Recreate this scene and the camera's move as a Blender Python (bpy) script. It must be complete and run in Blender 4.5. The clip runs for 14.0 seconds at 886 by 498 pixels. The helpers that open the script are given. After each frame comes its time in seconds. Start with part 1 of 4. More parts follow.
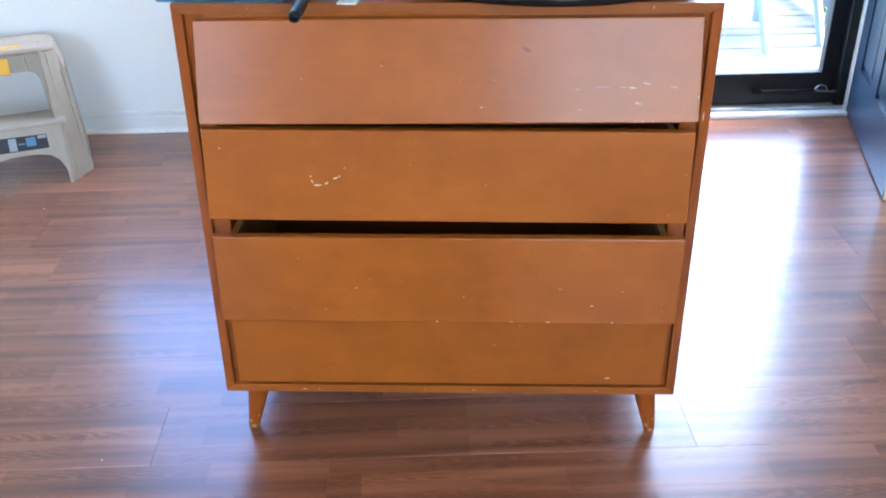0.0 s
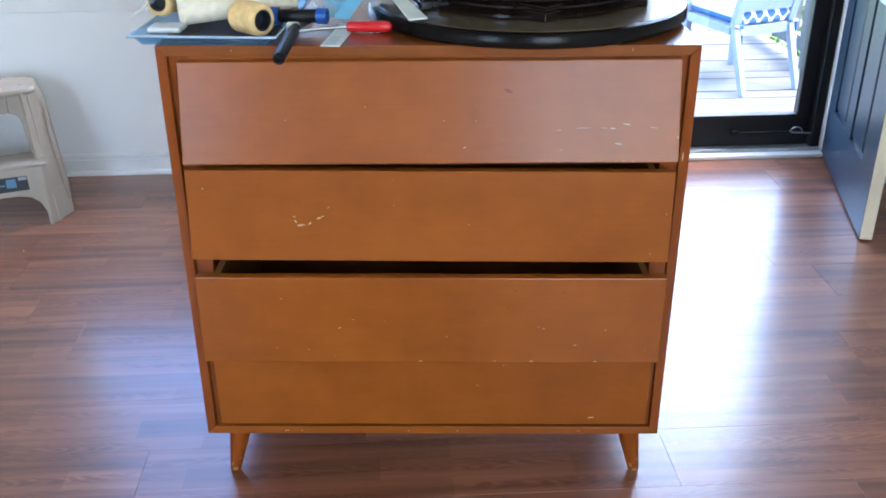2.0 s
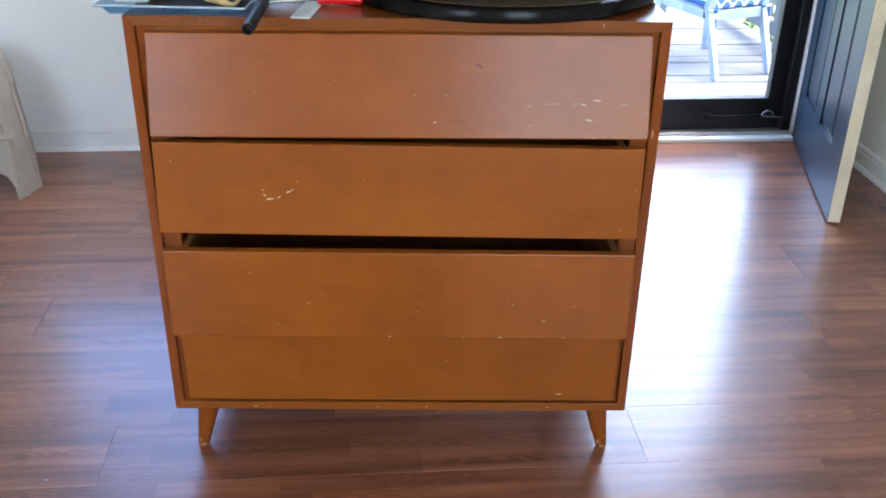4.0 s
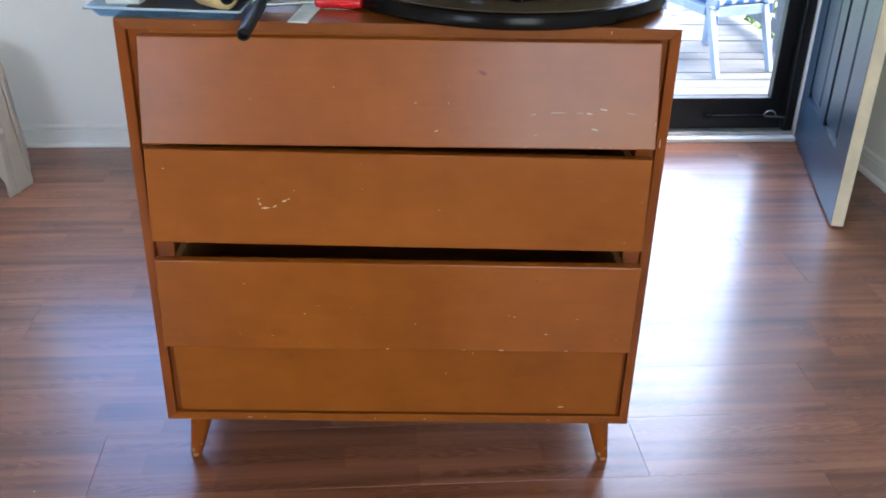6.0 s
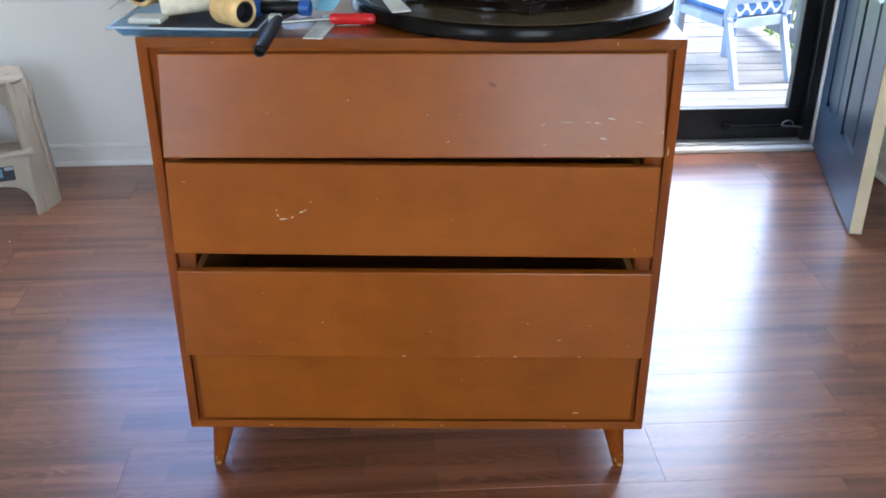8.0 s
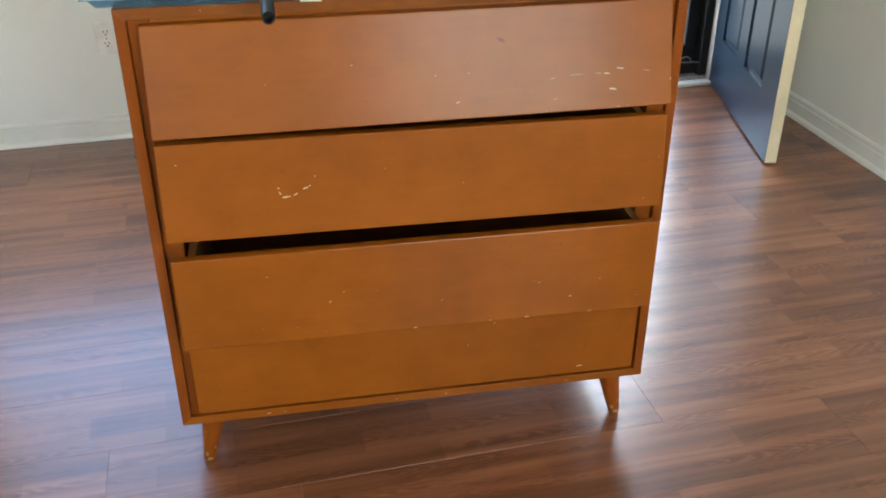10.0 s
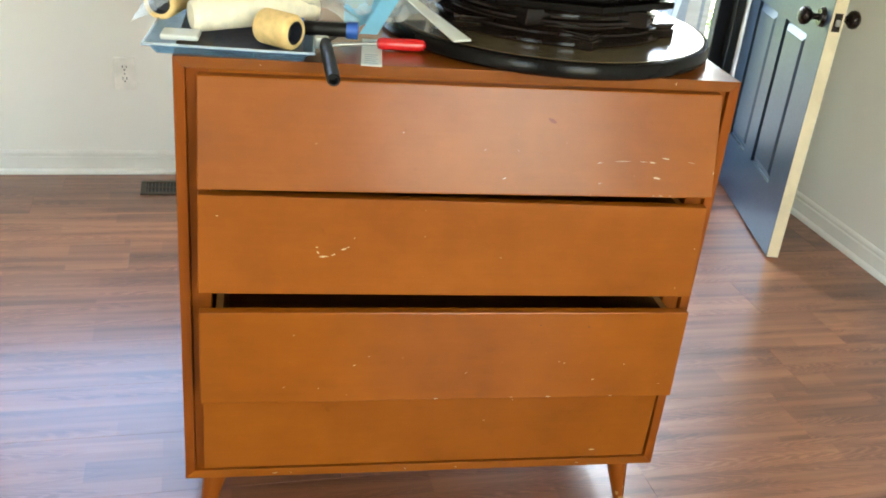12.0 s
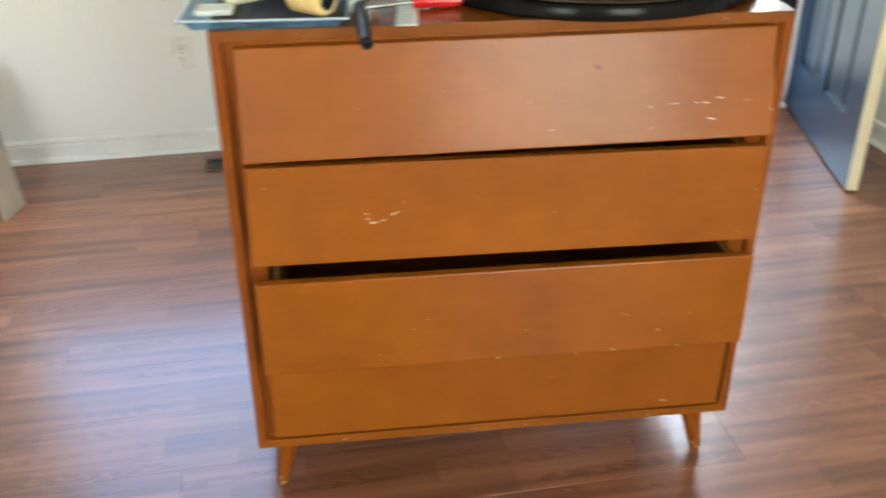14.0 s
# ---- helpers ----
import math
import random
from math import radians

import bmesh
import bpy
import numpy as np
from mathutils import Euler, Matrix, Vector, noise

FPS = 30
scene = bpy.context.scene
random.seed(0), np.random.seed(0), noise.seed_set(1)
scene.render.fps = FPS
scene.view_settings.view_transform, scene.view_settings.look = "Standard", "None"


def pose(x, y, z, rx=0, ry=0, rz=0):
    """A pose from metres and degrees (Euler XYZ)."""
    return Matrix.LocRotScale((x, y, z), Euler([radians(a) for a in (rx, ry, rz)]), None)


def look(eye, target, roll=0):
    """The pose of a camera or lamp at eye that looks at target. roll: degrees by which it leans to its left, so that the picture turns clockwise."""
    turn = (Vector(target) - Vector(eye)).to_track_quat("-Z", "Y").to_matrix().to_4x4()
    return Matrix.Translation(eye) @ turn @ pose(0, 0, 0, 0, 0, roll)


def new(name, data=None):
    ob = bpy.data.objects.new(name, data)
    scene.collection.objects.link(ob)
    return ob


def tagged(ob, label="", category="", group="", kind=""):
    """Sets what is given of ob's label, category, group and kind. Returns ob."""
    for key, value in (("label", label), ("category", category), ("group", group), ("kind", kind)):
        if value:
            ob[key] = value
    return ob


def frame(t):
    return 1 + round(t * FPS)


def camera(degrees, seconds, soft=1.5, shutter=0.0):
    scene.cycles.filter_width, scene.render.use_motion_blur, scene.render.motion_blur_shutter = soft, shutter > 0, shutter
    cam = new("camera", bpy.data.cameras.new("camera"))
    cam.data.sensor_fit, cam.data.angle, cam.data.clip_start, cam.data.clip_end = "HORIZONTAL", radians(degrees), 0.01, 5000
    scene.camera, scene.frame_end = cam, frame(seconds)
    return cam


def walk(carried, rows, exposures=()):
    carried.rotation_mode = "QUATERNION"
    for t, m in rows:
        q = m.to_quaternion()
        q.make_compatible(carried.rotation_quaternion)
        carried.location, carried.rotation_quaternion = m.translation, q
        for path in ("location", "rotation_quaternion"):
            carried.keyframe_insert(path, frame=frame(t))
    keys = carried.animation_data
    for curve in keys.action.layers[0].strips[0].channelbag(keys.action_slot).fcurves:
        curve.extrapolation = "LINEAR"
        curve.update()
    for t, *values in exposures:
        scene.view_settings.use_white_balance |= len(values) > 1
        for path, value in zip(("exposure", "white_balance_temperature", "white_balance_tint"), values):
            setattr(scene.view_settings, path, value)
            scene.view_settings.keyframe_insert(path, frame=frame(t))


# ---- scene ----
cam = camera(50.0, 14.0, 1.8, 0.5)
PATH = [
    (0, (0.046, -1.584, 1.345), (-0.016, 0.168, 0.382), -0.7),
    (0.5, (0.048, -1.6, 1.347), (-0.025, 0.176, 0.432), 0.2),
    (1, (0.051, -1.597, 1.341), (-0.027, 0.17, 0.409), 0.3),
    (1.5, (0.047, -1.588, 1.348), (0.021, 0.193, 0.439), -0.5),
    (2, (0.041, -1.591, 1.343), (0.02, 0.202, 0.459), -0.3),
    (2.5, (0.044, -1.596, 1.336), (0.026, 0.191, 0.438), 0.0),
    (3, (0.054, -1.598, 1.33), (0.079, 0.183, 0.42), 0.7),
    (5.3, (0.04, -1.582, 1.328), (0.076, 0.194, 0.41), 1.3),
    (5.5, (0.039, -1.574, 1.328), (0.084, 0.195, 0.397), 1.9),
    (6, (0.041, -1.537, 1.34), (0.084, 0.232, 0.407), 1.5),
    (6.5, (0.052, -1.55, 1.342), (0.048, 0.227, 0.424), 0.3),
    (7, (0.058, -1.564, 1.34), (0.03, 0.217, 0.431), 0.1),
    (7.5, (0.061, -1.576, 1.344), (0.03, 0.211, 0.447), -0.1),
    (8, (0.062, -1.577, 1.345), (0.051, 0.208, 0.442), 0.1),
    (8.2, (0.055, -1.575, 1.343), (0.028, 0.209, 0.439), 0.1),
    (10.3, (-0.267, -1.466, 1.337), (0.071, 0.231, 0.335), 0.5),
    (10.5, (-0.29, -1.455, 1.333), (0.032, 0.245, 0.33), 1.6),
    (11, (-0.325, -1.453, 1.362), (-0.042, 0.328, 0.498), 3.6),
    (11.5, (-0.326, -1.446, 1.356), (0.01, 0.314, 0.467), 5.3),
    (12, (-0.331, -1.449, 1.35), (0.045, 0.306, 0.468), 6.0),
    (12.5, (-0.342, -1.454, 1.344), (-0.004, 0.31, 0.464), 5.9),
    (13, (-0.35, -1.442, 1.339), (-0.121, 0.315, 0.411), 4.1),
    (13.5, (-0.342, -1.437, 1.34), (-0.294, 0.321, 0.387), 1.0),
    (14, (-0.282, -1.435, 1.346), (-0.074, 0.302, 0.377), -0.2),
]
EXPOSURES = [(0, 5.22, 5500, 8), (0.5, 4.92, 5550, 8), (1.5, 4.80, 5600, 9), (3, 4.76, 5800, 10), (7.5, 4.52, 6100, 10), (8.2, 4.52, 6100, 10), (10.3, 4.86, 7450, 2), (11, 5.20, 7550, 0), (12.5, 5.13, 7550, 2), (14, 5.08, 7500, 3)]
walk(cam, [(t, look(e, g, r)) for t, e, g, r in PATH], EXPOSURES)

# ---- world, sun and large lights ----
ROOM = Matrix.Rotation(radians(4.0), 4, "Z")
world = bpy.data.worlds.new("world")
scene.world = world
world.use_nodes = True
wn = world.node_tree
sky = wn.nodes.new("ShaderNodeTexSky")
sky.sky_type, sky.sun_disc = "NISHITA", False
sky.sun_elevation, sky.sun_rotation = radians(50), radians(80)
sky.air_density, sky.dust_density, sky.ozone_density = 1.0, 4.0, 1.0
wn.links.new(sky.outputs[0], wn.nodes["Background"].inputs[0])
wn.nodes["Background"].inputs[1].default_value = 0.15

sun_data = bpy.data.lights.new("sun", "SUN")
sun_data.energy, sun_data.angle, sun_data.color = 0.3, radians(14), (1.0, 0.95, 0.88)
sun_ob = new("sun", sun_data)
sun_ob.matrix_world = look((6.0, 1.2, 7.5), (0, 2.2, 0))


def area_lamp(name, m, sx, sy, watts, colour):
    data = bpy.data.lights.new(name, "AREA")
    data.shape, data.size, data.size_y, data.energy, data.color = "RECTANGLE", sx, sy, watts, colour
    ob = new(name, data)
    ob.matrix_world = m
    return ob


# daylight in the window openings
area_lamp("window_daylight", ROOM @ pose(-0.865, 1.985, 1.36, -90, 0, 0), 1.02, 1.24, 0.068, (0.72, 0.86, 1.0))
area_lamp("doorway_daylight", ROOM @ pose(1.215, 1.885, 1.435, -90, 0, 0), 0.62, 0.97, 0.28, (0.95, 0.97, 1.0))
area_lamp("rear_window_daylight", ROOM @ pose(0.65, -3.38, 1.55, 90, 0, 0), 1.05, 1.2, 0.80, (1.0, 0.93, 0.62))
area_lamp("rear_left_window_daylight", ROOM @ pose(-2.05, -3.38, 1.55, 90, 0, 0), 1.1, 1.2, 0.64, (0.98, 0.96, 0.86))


# ---- materials ----
def nodes_of(name):
    m = bpy.data.materials.new(name)
    m.use_nodes = True
    t = m.node_tree
    return m, t, t.nodes["Principled BSDF"]


def coords(t, scale, random_shift=False):
    tc = t.nodes.new("ShaderNodeTexCoord")
    mp = t.nodes.new("ShaderNodeMapping")
    mp.inputs["Scale"].default_value = scale
    t.links.new(tc.outputs["Object"], mp.inputs[0])
    if random_shift:
        info = t.nodes.new("ShaderNodeObjectInfo")
        mul = t.nodes.new("ShaderNodeVectorMath")
        mul.operation = "SCALE"
        mul.inputs[0].default_value = (37.0, 19.0, 11.0)
        t.links.new(info.outputs["Random"], mul.inputs["Scale"])
        t.links.new(mul.outputs[0], mp.inputs["Location"])
    return mp.outputs[0]


def noise_node(t, vec, scale, detail=4.0, rough=0.55, distort=0.0):
    n = t.nodes.new("ShaderNodeTexNoise")
    n.inputs["Scale"].default_value, n.inputs["Detail"].default_value = scale, detail
    n.inputs["Roughness"].default_value, n.inputs["Distortion"].default_value = rough, distort
    t.links.new(vec, n.inputs["Vector"])
    return n.outputs["Fac"]


def ramp(t, fac, stops):
    r = t.nodes.new("ShaderNodeValToRGB")
    els = r.color_ramp.elements
    while len(els) < len(stops):
        els.new(0.5)
    for e, (p, c) in zip(els, stops):
        e.position, e.color = p, (*c, 1)
    t.links.new(fac, r.inputs[0])
    return r.outputs[0]


def mix(t, kind, fac, a, b):
    m = t.nodes.new("ShaderNodeMix")
    m.data_type, m.blend_type = "RGBA", kind
    for slot, v in ((0, fac), (6, a), (7, b)):
        if hasattr(v, "is_output"):
            t.links.new(v, m.inputs[slot])
        else:
            m.inputs[slot].default_value = v if slot == 0 else (*v, 1)
    return m.outputs[2]


def bump(t, bsdf, height, strength, distance=0.002):
    b = t.nodes.new("ShaderNodeBump")
    b.inputs["Strength"].default_value, b.inputs["Distance"].default_value = strength, distance
    t.links.new(height, b.inputs["Height"])
    t.links.new(b.outputs[0], bsdf.inputs["Normal"])


def spread(t, fac, lo, hi):
    m = t.nodes.new("ShaderNodeMapRange")
    m.inputs["To Min"].default_value, m.inputs["To Max"].default_value = lo, hi
    t.links.new(fac, m.inputs[0])
    return m.outputs[0]


def plain(name, colour, rough=0.5, metal=0.0, vary=0.08, scale=14.0, relief=0.08, coat=0.0):
    """A painted, moulded or metal surface with faint mottling, fine relief and uneven gloss."""
    m, t, b = nodes_of(name)
    vec = coords(t, (1, 1, 1))
    n1, n2 = noise_node(t, vec, scale), noise_node(t, vec, scale * 9, 2.0)
    dark = tuple(c * (1 - vary * 2) for c in colour)
    light = tuple(min(1, c * (1 + vary)) for c in colour)
    t.links.new(ramp(t, n1, [(0.3, dark), (0.7, light)]), b.inputs["Base Color"])
    t.links.new(spread(t, n2, rough * 0.8, min(1, rough * 1.2)), b.inputs["Roughness"])
    b.inputs["Metallic"].default_value = metal
    b.inputs["Coat Weight"].default_value = coat
    if relief:
        bump(t, b, n2, relief, 0.001)
    return m


def honey_wood(name, base, dark, rough, grain=(0.9, 14, 14), coat=0.25):
    """Old lacquered maple: fine lengthwise grain, soft blotches, worn gloss."""
    m, t, b = nodes_of(name)
    vec = coords(t, grain, True)
    fine = noise_node(t, vec, 9.0, 6.0, 0.6, 0.3)
    blot = noise_node(t, coords(t, (1.0, 1.0, 1.6), True), 3.2, 3.0, 0.5)
    col = ramp(t, fine, [(0.28, dark), (0.72, base)])
    tint = ramp(t, blot, [(0.12, (0.76, 0.70, 0.64)), (0.88, (1.12, 1.11, 1.08))])
    col = mix(t, "MULTIPLY", 1.0, col, tint)
    bands = noise_node(t, coords(t, (2.4, 1.0, 0.35), True), 2.6, 3.0, 0.6, 0.4)
    col = mix(t, "MULTIPLY", 0.6, col, ramp(t, bands, [(0.15, (0.76, 0.68, 0.62)), (0.85, (1.14, 1.13, 1.12))]))
    mottle = noise_node(t, coords(t, (1, 1, 1.3), True), 16.0, 5.0, 0.6)
    col = mix(t, "MULTIPLY", 1.0, col, ramp(t, mottle, [(0.25, (0.90, 0.88, 0.84)), (0.75, (1.08, 1.09, 1.10))]))
    pale = ramp(t, noise_node(t, coords(t, (1, 1, 1), True), 95.0, 1.0), [(0.80, (0, 0, 0)), (0.86, (1, 1, 1))])
    col = mix(t, "MIX", mix(t, "MULTIPLY", 1.0, pale, (0.35, 0.35, 0.35)), col, (0.60, 0.34, 0.14))
    specks = ramp(t, noise_node(t, coords(t, (1, 1, 1), True), 42.0, 2.0), [(0.73, (1, 1, 1)), (0.80, (0.78, 0.68, 0.55))])
    col = mix(t, "MULTIPLY", 0.45, col, specks)
    t.links.new(col, b.inputs["Base Color"])
    t.links.new(spread(t, noise_node(t, coords(t, (1, 1, 1), True), 9.0, 4.0, 0.6), rough * 0.83, rough * 1.2), b.inputs["Roughness"])
    b.inputs["Specular IOR Level"].default_value = 0.14
    b.inputs["Coat Weight"].default_value = coat
    b.inputs["Coat IOR"].default_value = 1.45
    t.links.new(spread(t, noise_node(t, coords(t, (1, 1, 1), True), 7.0, 4.0, 0.6), 0.15, 0.25), b.inputs["Coat Roughness"])
    bump(t, b, fine, 0.05, 0.0008)
    return m


def plank_wood():
    """Printed laminate: long streaks, narrow strip tones, arched figure, satin lacquer."""
    m, t, b = nodes_of("laminate_plank")
    info = t.nodes.new("ShaderNodeObjectInfo")
    streak = noise_node(t, coords(t, (0.55, 15, 1), True), 1.6, 3.0, 0.55, 0.15)
    fine = noise_node(t, coords(t, (2.2, 75, 1), True), 2.4, 5.0, 0.65, 0.4)
    col = ramp(t, streak, [(0.30, (0.152, 0.052, 0.023)), (0.45, (0.238, 0.087, 0.040)), (0.60, (0.315, 0.123, 0.060)), (0.74, (0.200, 0.070, 0.031))])
    col = mix(t, "MULTIPLY", 0.22, col, ramp(t, fine, [(0.30, (0.60, 0.52, 0.47)), (0.62, (1.06, 1.05, 1.04))]))

    def calc(op, a, b=0.0):
        n = t.nodes.new("ShaderNodeMath")
        n.operation = op
        for slot, v in ((0, a), (1, b)):
            if hasattr(v, "is_output"):
                t.links.new(v, n.inputs[slot])
            else:
                n.inputs[slot].default_value = v
        return n.outputs[0]

    # arched figure along the middle of each printed strip
    sep = t.nodes.new("ShaderNodeSeparateXYZ")
    t.links.new(coords(t, (1, 1, 1), True), sep.inputs[0])
    across = calc("MULTIPLY", calc("SUBTRACT", calc("FRACT", calc("DIVIDE", sep.outputs[1], 0.0653)), 0.5), 0.0653)
    wob = noise_node(t, coords(t, (3, 30, 1), True), 2.0, 3.0)
    phase = calc("ADD", calc("ADD", calc("MULTIPLY", sep.outputs[0], 120.0), calc("MULTIPLY", calc("POWER", calc("ABSOLUTE", across), 1.5), 5200.0)), calc("MULTIPLY", wob, 26.0))
    lines = ramp(t, calc("SINE", phase), [(0.0, (0.58, 0.47, 0.41)), (0.55, (1, 1, 1))])
    mask = ramp(t, noise_node(t, coords(t, (1.4, 15, 1), True), 1.7, 1.0), [(0.46, (0, 0, 0)), (0.57, (1, 1, 1))])
    arch = mix(t, "MIX", mask, (1, 1, 1), lines)
    col = mix(t, "MULTIPLY", 0.75, col, arch)
    brick = t.nodes.new("ShaderNodeTexBrick")
    brick.offset, brick.offset_frequency, brick.squash = 0.37, 2, 1.0
    for key, val in (("Scale", 1.0), ("Mortar Size", 0.0), ("Bias", 0.0), ("Brick Width", 0.42), ("Row Height", 0.0653)):
        brick.inputs[key].default_value = val
    brick.inputs["Color1"].default_value, brick.inputs["Color2"].default_value = (0.74, 0.71, 0.69, 1), (1.16, 1.17, 1.18, 1)
    t.links.new(coords(t, (1, 1, 1), True), brick.inputs["Vector"])
    col = mix(t, "MULTIPLY", 0.9, col, brick.outputs["Color"])
    tone = ramp(t, info.outputs["Random"], [(0.0, (0.84, 0.82, 0.80)), (1.0, (1.12, 1.12, 1.12))])
    col = mix(t, "MULTIPLY", 1.0, col, tone)
    t.links.new(col, b.inputs["Base Color"])
    t.links.new(spread(t, fine, 0.34, 0.42), b.inputs["Roughness"])
    b.inputs["Specular IOR Level"].default_value = 0.52
    b.inputs["Coat Weight"].default_value = 0.8
    b.inputs["Coat IOR"].default_value = 1.5
    t.links.new(spread(t, noise_node(t, coords(t, (1, 1, 1)), 3.0, 3.0), 0.17, 0.25), b.inputs["Coat Roughness"])
    bump(t, b, fine, 0.03, 0.0004)
    return m


def film(name, colour, clear, rough=0.15):
    """Thin plastic: mostly clear, with a glossy sheen."""
    m, t, b = nodes_of(name)
    out = t.nodes["Material Output"]
    b.inputs["Base Color"].default_value = (*colour, 1)
    b.inputs["Roughness"].default_value = rough
    tr = t.nodes.new("ShaderNodeBsdfTransparent")
    tr.inputs[0].default_value = (*[0.5 + 0.5 * c for c in colour], 1)
    mx = t.nodes.new("ShaderNodeMixShader")
    n = noise_node(t, coords(t, (1, 1, 1)), 22.0, 3.0)
    t.links.new(spread(t, n, 1 - clear + 0.12, max(0.0, 1 - clear - 0.12)), mx.inputs[0])
    t.links.new(tr.outputs[0], mx.inputs[1])
    t.links.new(b.outputs[0], mx.inputs[2])
    t.links.new(mx.outputs[0], out.inputs["Surface"])
    bump(t, b, n, 0.5, 0.004)
    return m


def pane_glass(name="window_glass", tint=(0.96, 0.97, 0.97)):
    m, t, b = nodes_of(name)
    tr = t.nodes.new("ShaderNodeBsdfTransparent")
    tr.inputs[0].default_value = (*tint, 1)
    gl = t.nodes.new("ShaderNodeBsdfGlossy")
    gl.inputs["Roughness"].default_value = 0.01
    mx = t.nodes.new("ShaderNodeMixShader")
    mx.inputs[0].default_value = 0.06
    t.links.new(tr.outputs[0], mx.inputs[1])
    t.links.new(gl.outputs[0], mx.inputs[2])
    t.links.new(mx.outputs[0], t.nodes["Material Output"].inputs["Surface"])
    return m


def lattice_cloth():
    """Blue outdoor cloth with a white ogee lattice."""
    m, t, b = nodes_of("lattice_cloth")
    vec = coords(t, (1, 1, 1))
    sep = t.nodes.new("ShaderNodeSeparateXYZ")
    t.links.new(vec, sep.inputs[0])

    def wave(axis, k):
        mu = t.nodes.new("ShaderNodeMath")
        mu.operation = "MULTIPLY"
        mu.inputs[1].default_value = k
        t.links.new(sep.outputs[axis], mu.inputs[0])
        si = t.nodes.new("ShaderNodeMath")
        si.operation = "SINE"
        t.links.new(mu.outputs[0], si.inputs[0])
        return si.outputs[0]

    add = t.nodes.new("ShaderNodeMath")
    add.operation = "ADD"
    t.links.new(wave(0, 84.0), add.inputs[0])
    t.links.new(wave(2, 70.0), add.inputs[1])
    ab = t.nodes.new("ShaderNodeMath")
    ab.operation = "ABSOLUTE"
    t.links.new(add.outputs[0], ab.inputs[0])
    t.links.new(ramp(t, ab.outputs[0], [(0.40, (0.50, 0.51, 0.52)), (0.55, (0.02, 0.075, 0.21))]), b.inputs["Base Color"])
    b.inputs["Roughness"].default_value = 0.9
    bump(t, b, noise_node(t, vec, 300.0), 0.2, 0.001)
    return m


def deck_wood():
    """Weathered grey boards: silvery streaks along the grain and darker checks."""
    m, t, b = nodes_of("weathered_deck")
    streak = noise_node(t, coords(t, (1.2, 34, 34), True), 1.5, 4.0, 0.6, 0.2)
    col = ramp(t, streak, [(0.28, (0.046, 0.045, 0.044)), (0.48, (0.076, 0.077, 0.079)), (0.72, (0.098, 0.100, 0.104))])
    info = t.nodes.new("ShaderNodeObjectInfo")
    col = mix(t, "MULTIPLY", 1.0, col, ramp(t, info.outputs["Random"], [(0.0, (0.86, 0.85, 0.84)), (1.0, (1.10, 1.10, 1.10))]))
    checks = ramp(t, noise_node(t, coords(t, (3.0, 90, 90), True), 1.6, 3.0), [(0.66, (1, 1, 1)), (0.76, (0.55, 0.52, 0.49))])
    col = mix(t, "MULTIPLY", 0.8, col, checks)
    t.links.new(col, b.inputs["Base Color"])
    b.inputs["Roughness"].default_value = 0.8
    bump(t, b, streak, 0.3, 0.002)
    return m


WOOD = honey_wood("honey_maple", (0.302, 0.0850, 0.0086), (0.285, 0.0784, 0.0077), 0.40)
WOOD_UP = honey_wood("honey_maple_upright", (0.275, 0.0690, 0.0080), (0.230, 0.056, 0.0062), 0.38, (14, 14, 0.9))
WOOD_TOP = honey_wood("honey_maple_polished_top", (0.25, 0.075, 0.0100), (0.215, 0.060, 0.0084), 0.36, coat=0.9)
RAW_WOOD = honey_wood("drawer_inside_wood", (0.30, 0.15, 0.06), (0.20, 0.09, 0.03), 0.6, coat=0.0)
CHIP = plain("bare_wood_chip", (0.60, 0.45, 0.29), 0.7)
BARE = plain("worn_bare_wood", (0.42, 0.22, 0.085), 0.6, vary=0.15, scale=60)
STAIN = honey_wood("red_brown_stain", (0.215, 0.042, 0.005), (0.190, 0.036, 0.004), 0.40)
SPOT = plain("dark_speck", (0.06, 0.018, 0.006), 0.5)
PLANK = plank_wood()
SUBFLOOR = plain("floor_underlay", (0.03, 0.018, 0.012), 0.9)
WALL = plain("white_wall_paint", (0.84, 0.84, 0.82), 0.65, vary=0.02, scale=1.6, relief=0.15)
TRIM = plain("white_trim_paint", (0.82, 0.82, 0.80), 0.35, vary=0.03, scale=6)
CEIL = plain("ceiling_paint", (0.80, 0.80, 0.79), 0.9, vary=0.02, scale=2)
DOOR_BLUE = plain("slate_blue_door_paint", (0.020, 0.037, 0.062), 0.36, vary=0.10, scale=9, relief=0.12)
DOOR_EDGE = plain("cream_door_edge", (0.80, 0.68, 0.46), 0.5, vary=0.06)
BRONZE = plain("dark_bronze", (0.030, 0.022, 0.020), 0.28, 0.8)
STEEL = plain("brushed_steel", (0.36, 0.36, 0.35), 0.35, 1.0)
BLACK_FRAME = plain("black_door_frame", (0.003, 0.003, 0.0035), 0.5, vary=0.15)
ALU = plain("threshold_aluminium", (0.72, 0.72, 0.72), 0.35, 0.6)
GLASS = pane_glass()
# pane tinted only to weaken the sky's glow on the floor
DIM_GLASS = pane_glass("dimmed_window_glass", (0.64, 0.69, 0.77))
LACQUER = plain("black_lacquer", (0.006, 0.005, 0.005), 0.20, vary=0.2, relief=0.01)
LACQUER.node_tree.nodes["Principled BSDF"].inputs["Specular IOR Level"].default_value = 0.10
TOP_BROWN = plain("brown_polished_face", (0.115, 0.085, 0.050), 0.17, vary=0.15, scale=5, relief=0.01)
LACQUER_WORN = plain("dark_brown_lacquer", (0.010, 0.006, 0.005), 0.15, vary=0.3, scale=30, relief=0.04)
LACQUER_WORN.node_tree.nodes["Principled BSDF"].inputs["Specular IOR Level"].default_value = 0.28
